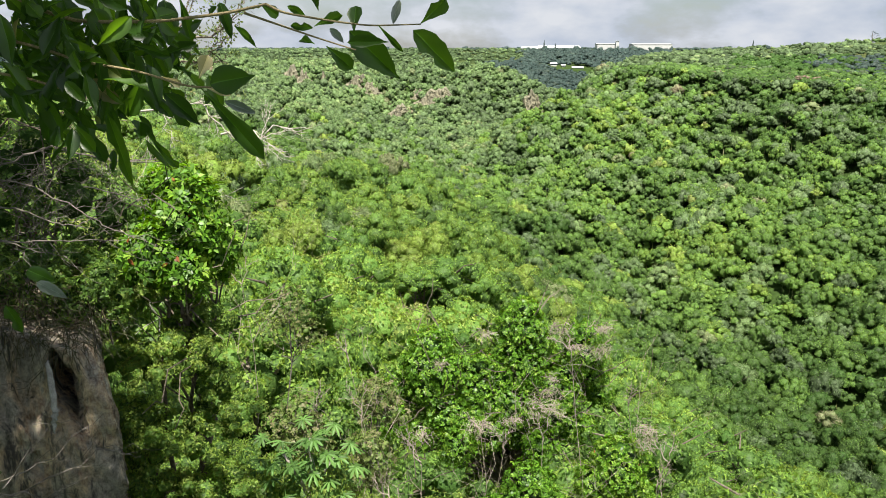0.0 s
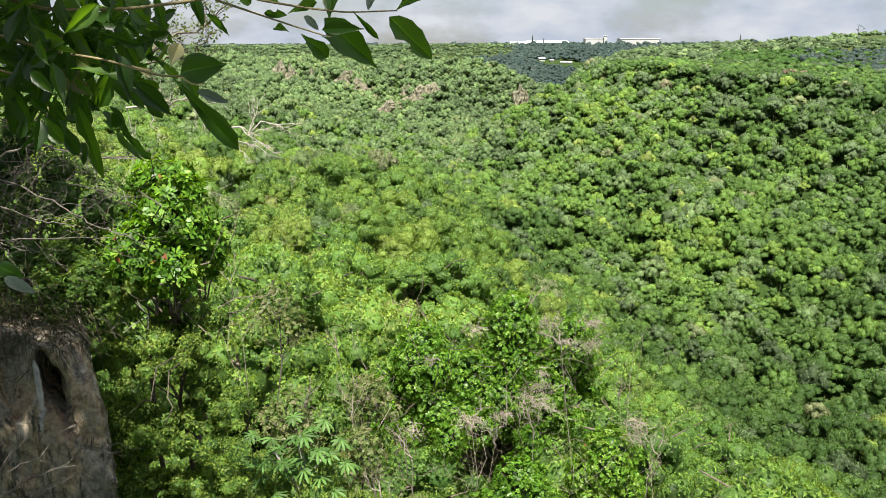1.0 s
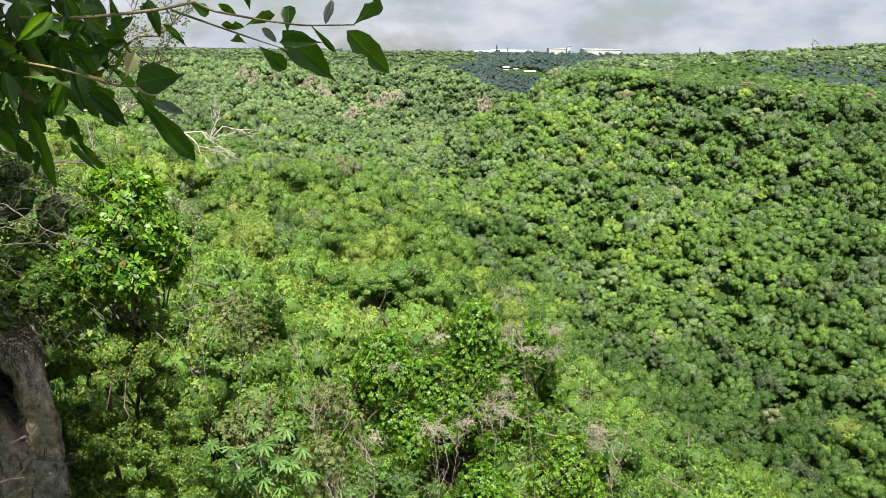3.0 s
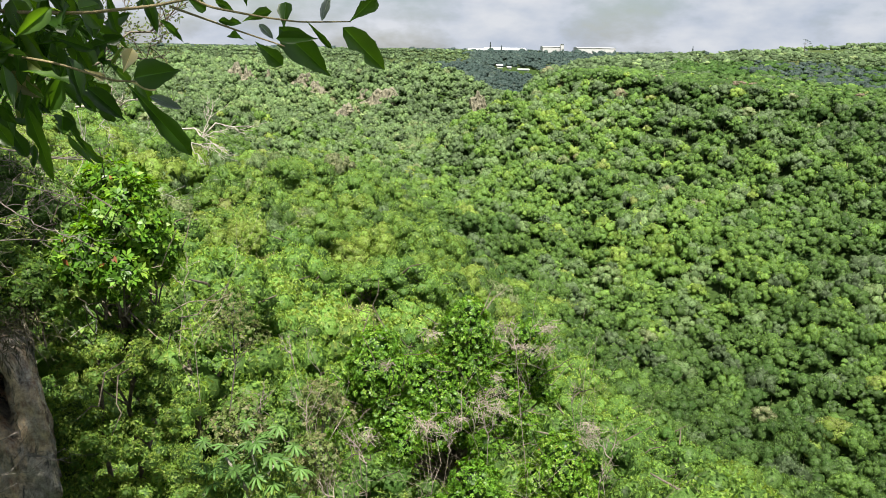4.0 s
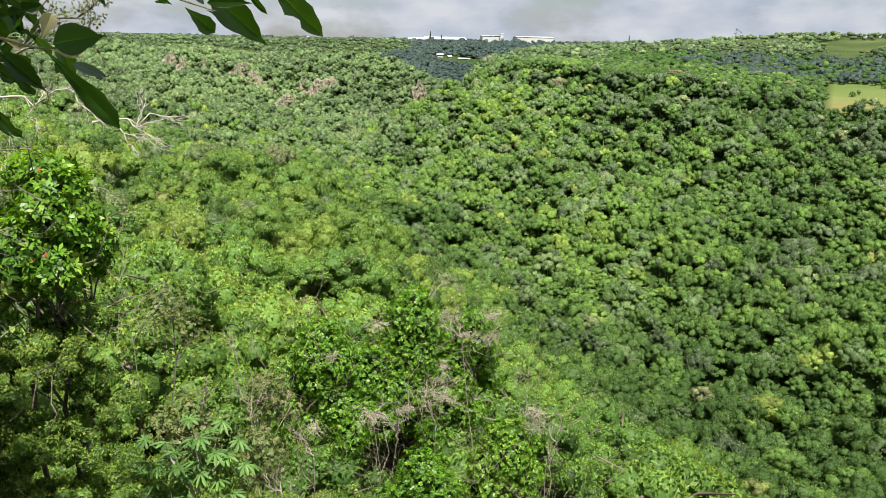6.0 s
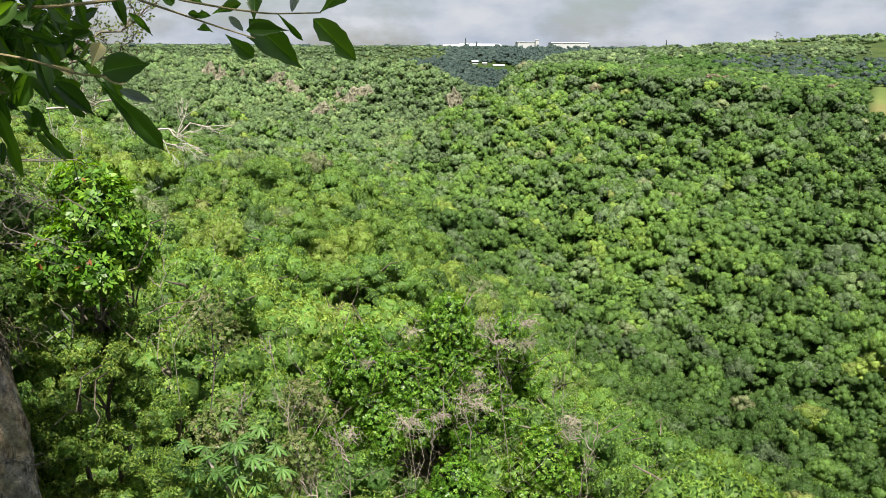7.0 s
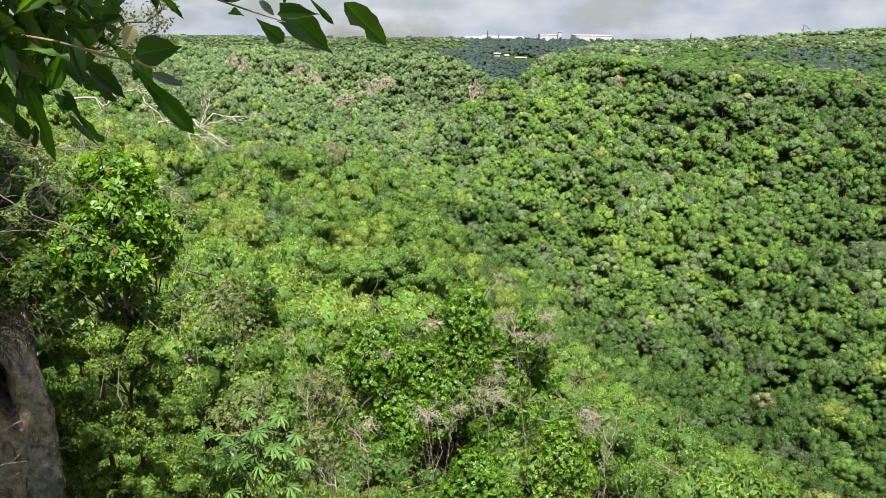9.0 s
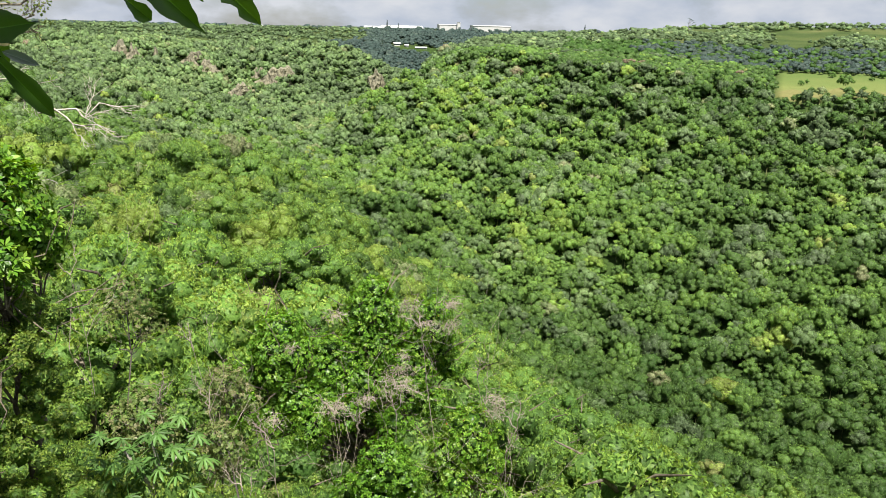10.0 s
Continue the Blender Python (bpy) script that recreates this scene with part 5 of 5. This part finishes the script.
v, f, ln = rosettes(h_rng, lo[which, :3] + n * (lo[which, 3] * h_rng.uniform(0.3, 1.1, 1500))[:, None], n + (0, 0, 0.4), 5, 0.12, 0.038)
ch = Heap()
ch.put(v, f, 0.5)
part("crown", ch, M_TREE, ov)

boughs = {
    "main": [(-1.2, -0.3, 1.2), (-0.95, 0.5, 0.5), (-0.62, 1.02, 0.1), (-0.49, 1.04, 0.03), (-0.36, 1.02, 0.03), (-0.27, 1.01, 0.04), (-0.22, 1.0, 0.05)],
    "tip": [(-0.22, 1.0, 0.05), (-0.2, 1.0, 0.04), (-0.14, 1.0, 0.03), (-0.09, 0.99, 0.024), (-0.027, 0.99, 0.026)],
    "low": [(-0.25, 1.01, 0.04), (-0.22, 1.01, 0.03), (-0.16, 1.01, 0.01), (-0.11, 1.0, -0.005)],
    "hang": [(-0.95, 0.5, 0.5), (-0.7, 0.9, 0.12), (-0.61, 1.02, 0.02), (-0.52, 1.01, 0.0), (-0.46, 1.01, -0.02), (-0.39, 1.0, -0.03), (-0.32, 0.99, -0.05), (-0.29, 0.98, -0.05)],
    "back": [(-0.95, 0.5, 0.5), (-0.72, 0.95, 0.05), (-0.61, 1.03, -0.03), (-0.54, 1.02, -0.04), (-0.47, 1.01, -0.06)],
}
THICK = {"main": 0.0029, "tip": 0.0020, "low": 0.0019, "hang": 0.0028, "back": 0.003}
STEM = {}
for key, pts in boughs.items():
    h = Heap()
    P = np.array([local(p) for p in pts])
    fine = np.linspace(0, len(P) - 1, 4 * len(P))
    P = np.column_stack([np.interp(fine, np.arange(len(P)), P[:, i]) for i in range(3)])
    P[1:-1] = (P[:-2] + 2 * P[1:-1] + P[2:]) / 4
    h.put(*tube(P, THICK[key] * np.linspace(1.0, 0.45, len(P)) * (1.3 if key == "main" else 1), 6))
    STEM[key] = part("branch", h, M_NEARTWIG, ov, "thin yellowish-brown leafy branch" if key in ("main", "tip") else "", True)


def hang_leaf(stem_, a, b, width, mesh, roll):
    """One leaf from a to b, its face turned by roll about its own length."""
    a, b = local(a), local(b)
    d = Vector(b - a)
    L = d.length
    x = d.normalized()
    face = Vector((0.15, -1.0, 0.35))
    y = face.cross(x).normalized()
    z = x.cross(y)
    m = Matrix((x, y, z)).transposed().to_4x4() @ Matrix.Rotation(roll, 4, "X")
    ob = new("leaf", mesh)
    ob.parent = stem_
    ob.matrix_local = Matrix.Translation(a) @ m @ Matrix.Diagonal((L, width, L, 1))
    return ob


l_rng = random.Random(7)
for key, rows in (("tip", RIGHT_LEAVES), ("low", LOW_LEAVES), ("hang", HANG_LEAVES), ("back", MASS_LEAVES)):
    for i, (x0, y0, z0, x1, y1, z1, w) in enumerate(rows):
        mesh = LEAF[l_rng.choice((0, 0, 1, 2, 3, 4))]
        if key == "hang" and i in (2, 3, 9):
            mesh = LEAF_SUNLIT
        if (key == "hang" and i == 4) or (key == "tip" and i in (3, 6)) or (key == "back" and i == 5):
            mesh = LEAF_GREY
        roll = l_rng.uniform(-0.35, 0.35)
        hang_leaf(STEM[key], (x0, y0, z0), (x1, y1, z1), w * 1.05 / max(math.cos(roll), 0.7), mesh, roll)
for i in range(340):
    key = l_rng.choice(["hang", "back", "main"])
    a = Vector((l_rng.triangular(-0.74, -0.34, -0.46), l_rng.uniform(0.96, 1.3), l_rng.gauss(-0.01, 0.05)))
    d = Vector((l_rng.gauss(0.15, 0.6), l_rng.gauss(0, 0.5), l_rng.gauss(-0.6, 0.6))).normalized()
    L = l_rng.uniform(0.032, 0.07)
    tip_ = a + d * L
    if tip_.z < -0.19 or tip_.x > -0.30 or (max(tip_.x, a.x) > -0.375 and max(tip_.z, a.z) > -0.02):
        continue
    hang_leaf(STEM[key], a, a + d * L, L * l_rng.uniform(0.3, 0.45), LEAF[l_rng.choice((0, 1, 2, 3, 4, 5, 5))], l_rng.uniform(-1.2, 1.2))

for i in range(36):
    a = Vector((l_rng.uniform(-0.56, -0.40), l_rng.uniform(0.98, 1.2), l_rng.uniform(0.0, 0.09)))
    d = Vector((l_rng.gauss(0.1, 0.6), l_rng.gauss(0, 0.4), l_rng.gauss(-0.3, 0.6))).normalized()
    L = l_rng.uniform(0.04, 0.075)
    if (a + d * L).x < -0.365:
        hang_leaf(STEM["main"], a, a + d * L, L * l_rng.uniform(0.36, 0.5), LEAF[l_rng.choice((0, 0, 1, 2, 4))], l_rng.uniform(-0.9, 0.9))

# out-of-view tree, added only to keep the sun off the rock and bank
leafy_tree("bank_tree", h_rng, (-9.5, 4.6, -7.5), dome(h_rng, -5.0, 4.0, 6.8, 1.75, 2.9, 2.2, 25, 0.9, 0.6) + dome(h_rng, -6.8, 9.2, 6.8, 2.0, 1.8, 1.8, 11, 0.85, 0.6), 2800, 0.14, M_TREE,
           "unseen leafy tree added to shade the rock", tone=(0.4, 0.12), trunk_r=0.16)

# ---- far things ----
def box(bm, x0, x1, y0, y1, z0, z1):
    m = Matrix.Translation(((x0 + x1) / 2, (y0 + y1) / 2, (z0 + z1) / 2)) @ Matrix.Diagonal((x1 - x0, y1 - y0, z1 - z0, 1))
    bmesh.ops.create_cube(bm, size=1.0, matrix=m)


def bm_part(name, bm, mat, parent, label=""):
    me = bpy.data.meshes.new(name)
    bm.to_mesh(me)
    bm.free()
    me.materials.append(mat)
    ob = new(name, me)
    ob.parent = parent
    if label:
        ob["label"] = label
    return ob


def cliff_face(x, y, w, hgt, seed):
    """A bare rock face on the far hillside: a fluted, ragged sheet of rock that leans back into the slope."""
    r = np.random.default_rng(seed)
    root = new("cliff_face")
    root.matrix_world = pose(x, y, float(ground_z(x, y)), 0, 0, r.uniform(-12, 12))
    tagged(root, "bare grey-tan rock face among the trees", "cliff", "rock faces on the far hill")
    nu, nv = max(10, int(w / 0.5)), max(8, int(hgt / 0.7))
    lean = r.uniform(-0.25, 0.45)

    def at(u, v, back=0.0):
        half = 0.5 * w * (0.75 + 0.7 * noise.noise((v * 2.2, seed * 3.1, 0.5))) * (1 - 0.35 * v)
        top = hgt * (0.85 + 0.38 * noise.noise((u * 2.6, seed * 1.7, 4.2))) * (1 - 0.45 * u * u)
        px_, pz = u * half + lean * v * w, v * top - 2.0
        flute = abs(noise.noise((px_ * 0.45, pz * 0.10, seed))) * 3.4 + noise.noise((px_ * 1.1, pz * 0.4, seed + 9.0)) * 1.1
        ledge = 1.6 * math.floor(2.5 * v + noise.noise((px_ * 0.3, 7.0, seed)))
        return (px_, 2.0 + 0.25 * pz + flute + ledge * 0.5 + 3.5 * u ** 4 + back, pz)

    bm = bmesh.new()
    grid = [[bm.verts.new(at(2 * i / nu - 1, j / nv, 9.0 if i in (0, nu) or j == nv else 0.0)) for i in range(nu + 1)] for j in range(nv + 1)]
    for j in range(nv):
        for i in range(nu):
            bm.faces.new((grid[j][i], grid[j][i + 1], grid[j + 1][i + 1], grid[j + 1][i]))
    bm_part("rock_face", bm, M_CLIFF, root)
    return root


for x, y, w, hgt, seed in CLIFFS:
    cliff_face(x, y, w * 1.3, hgt, seed)


def shed(x, y, z, length, depth, high, label, bays=0, pitch=2.5, turn=0):
    """A long industrial building: walls, a shallow roof with eaves, and a row of windows."""
    root = new("industrial_building")
    root.matrix_world = pose(x, y, z, 0, 0, turn)
    tagged(root, label, "building", "buildings on the horizon")
    bm = bmesh.new()
    box(bm, -length / 2, length / 2, 0, depth, -4, high)
    bm_part("wall", bm, M_WHITEWALL, root)
    bm = bmesh.new()
    h = length / 2 + 0.8
    vs = [bm.verts.new(p) for p in ((-h, -0.8, high), (h, -0.8, high), (h, depth + 0.8, high), (-h, depth + 0.8, high), (-h, depth / 2, high + pitch), (h, depth / 2, high + pitch))]
    for q in ((0, 1, 5, 4), (2, 3, 4, 5), (0, 4, 3), (1, 2, 5), (3, 2, 1, 0)):
        bm.faces.new([vs[i] for i in q])
    bm_part("roof", bm, M_ROOFMETAL, root)
    for i in range(bays):
        bm = bmesh.new()
        cx = (i + 0.5) / bays * length - length / 2
        box(bm, cx - 1.6, cx + 1.6, -0.12, 0.2, high * 0.45, high * 0.72)
        bm_part("window", bm, M_DARKPANE, root)
    return root


shed(412, 1560, -8, 76, 40, 11, "long white industrial hall on the skyline", 0, 1.5)
shed(320, 1555, -8, 36, 26, 12, "white block beside the long industrial hall", 0, 0.8)
shed(340, 1550, -8, 6, 8, 17, "narrow white stair tower of the industrial site", 0, 0.4)
shed(228, 1545, -8, 80, 50, 4, "low hall with a pale metal roof on the skyline", 0, 4.5)
shed(175, 1555, -8, 40, 30, 3, "low shed with a pale metal roof", 0, 3.5)
for x, y, length, high, words in ((134, 957, 7, 3.0, "white house on the far dark hillside"), (146, 957, 4, 2.0, "low white outbuilding on the far dark hillside"),
                                 (163, 953, 13, 1.4, "long low pale building on the far dark hillside")):
    shed(x, y, float(ground_z(x, y)), length, 8, high, words, 3, 1.2)
shed(-75, 1500, -11, 20, 12, 4, "small pale building among distant trees", 3, 2)
shed(-45, 1510, -11, 16, 12, 5, "small white building among distant trees", 3, 2)
shed(-110, 1520, -11, 24, 12, 3.5, "long low pale building among distant trees", 3, 2)


# a pale leaning stem in the ravine
h = Heap()
h.put(*tube(twig_path(h_rng, (0, 0, 0), (-4.2, -1.0, 7.5), 7, 0.02), np.linspace(0.16, 0.07, 7), 6))
ob = h.make("leaning_dead_tree", M_PALEBARK, None, True)
ob.location = (65.5, 146.0, float(ground_z(65.5, 146.0)) + 1.0)
tagged(ob, "pale bare leaning tree trunk in the ravine", "dead tree")


def skyline_tree(name, x, y, high, wide, label, pointed):
    """A single tree that stands out on the skyline."""
    root = thing(name, x, y, float(ground_z(x, y)) - 0.5, label, "tree", "trees on the skyline")
    w = Heap()
    w.put(*tube(twig_path(h_rng, (0, 0, 0), (0.2, 0, high * 0.85), 6, 0.01), np.linspace(0.28, 0.10, 6), 6))
    part("trunk", w, M_BARK, root, smooth=True)
    n = 500
    sft = h_rng.uniform(0, 1, n)
    if pointed:
        zz, rr = high * (0.12 + 0.88 * sft), wide * (1 - sft) ** 0.8
    else:
        zz, rr = high * (0.78 + 0.2 * h_rng.normal(0, 0.5, n).clip(-1, 1)), wide * np.sqrt(sft)
    a = h_rng.uniform(0, 6.28, n)
    q = h_rng.uniform(0.55, 1.0, n)
    c = np.column_stack([np.cos(a) * rr * q, np.sin(a) * rr * q, zz])
    lv, lf, ln = cards(h_rng, c, np.column_stack([np.cos(a), np.sin(a), 0.5 * np.ones(n)]), 0.5, 0.3, 0.6)
    ch = Heap()
    ch.put(lv, lf, 0.3, ln)
    part("crown", ch, M_DARK_CLOUDED, root)


um = thing("umbrella_tree", 372, 690, float(ground_z(372, 690)) - 0.5, "lone thin tree with sparse flat tufts standing above the ridge", "tree", "trees on the skyline")
w = Heap()
w.put(*tube(twig_path(h_rng, (0, 0, 0), (-0.6, 0, 14.5), 7, 0.015), np.linspace(0.30, 0.12, 7), 6))
TUFTS = ((-0.8, 14.6, 1.6), (3.2, 12.9, 2.0), (4.6, 11.4, 1.2), (-1.6, 10.6, 1.1), (1.2, 13.8, 1.0))
for x, z, r in TUFTS:
    w.put(*tube(twig_path(h_rng, (-0.4, 0, z - 3.0), (x, 0, z), 5, 0.05), np.linspace(0.12, 0.05, 5), 5))
part("trunk", w, M_BARK, um, smooth=True)
for x, z, r in TUFTS:
    q = np.clip(h_rng.normal(0, 0.42, (34, 3)), -0.8, 0.8) * (r, r, 0.3) + (x, 0, z)
    lv, lf, ln = cards(h_rng, q, np.tile((0.0, -0.3, 1.0), (34, 1)), 0.34, 0.22, 0.6)
    ch = Heap()
    ch.put(lv, lf, 0.4, ln)
    part("foliage_tuft", ch, M_DARK_CLOUDED, um)
for x, y, hgt in ((187, 409, 3.0), (196, 412, 2.4), (247, 395, 2.6), (150, 430, 2.2)):
    rust = thing("rust_leaved_tree", x, y, float(ground_z(x, y)), "low rust-brown leaved tree on the rim", "tree", "rust-leaved trees")
    w = Heap()
    w.put(*tube(twig_path(h_rng, (0, 0, -0.3), (0.1, 0, 3.2), 5, 0.02), np.linspace(0.2, 0.1, 5), 6))
    part("trunk", w, M_BARK, rust, smooth=True)
    ch = Heap()
    put_crown(ch, h_rng, P_MID[int(h_rng.integers(14))], np.diag((hgt * 1.4, hgt * 1.4, hgt)), np.array((0, 0, 2.2)), np.eye(3), 1.0, 0.0, 0.02)
    part("crown", ch, M_GREY_HAZED, rust)
skyline_tree("cypress_tree", 150, 1180, 16, 2.2, "dark pointed cypress on the skyline", True)
skyline_tree("cypress_tree", 460, 1180, 15, 2.0, "dark pointed cypress on the skyline", True)
skyline_tree("cypress_tree", 168, 1190, 12, 2.0, "dark pointed cypress on the skyline", True)
for x, y, r, hgt in ((270, 374, 1.8, 2.6), (278, 380, 1.5, 2.0), (305, 396, 2.2, 3.4), (259, 326, 4.5, 5.0), (318, 380, 1.6, 2.2)):
    bush = thing("field_bush", x, y, float(ground_z(x, y)), "rounded green bush standing alone in the dry field", "shrub", "bushes in the field")
    w = Heap()
    w.put(*tube(twig_path(h_rng, (0, 0, -0.3), (0.1, 0, hgt * 0.5), 4, 0.02), np.linspace(0.12, 0.06, 4), 5))
    part("stem", w, M_BARK, bush, smooth=True)
    ch = Heap()
    put_crown(ch, h_rng, P_MID[int(h_rng.integers(14))], np.diag((r, r, hgt)), np.array((0, 0, 0.1)), np.eye(3), 0.3)
    part("crown", ch, M_FOREST, bush)
for x, y, r, hgt in ((312, 1480, 8, 13), (322, 1470, 7, 15), (334, 1475, 7, 12), (352, 1480, 6, 15), (362, 1470, 7, 13), (428, 1490, 5, 15), (250, 1480, 6, 11), (212, 1480, 7, 12)):
    tree = thing("dark_tree", x, y, float(ground_z(x, y)) - 0.5, "dark rounded tree standing before the white buildings", "tree", "trees before the buildings")
    w = Heap()
    w.put(*tube(twig_path(h_rng, (0, 0, 0), (0.2, 0, hgt * 0.6), 5, 0.02), np.linspace(0.35, 0.15, 5), 6))
    part("trunk", w, M_BARK, tree, smooth=True)
    ch = Heap()
    put_crown(ch, h_rng, P_FAR[int(h_rng.integers(14))], np.diag((r, r, hgt * 0.8)), np.array((0, 0, hgt * 0.25)), np.eye(3), 0.2)
    part("crown", ch, M_DARK_CLOUDED, tree)
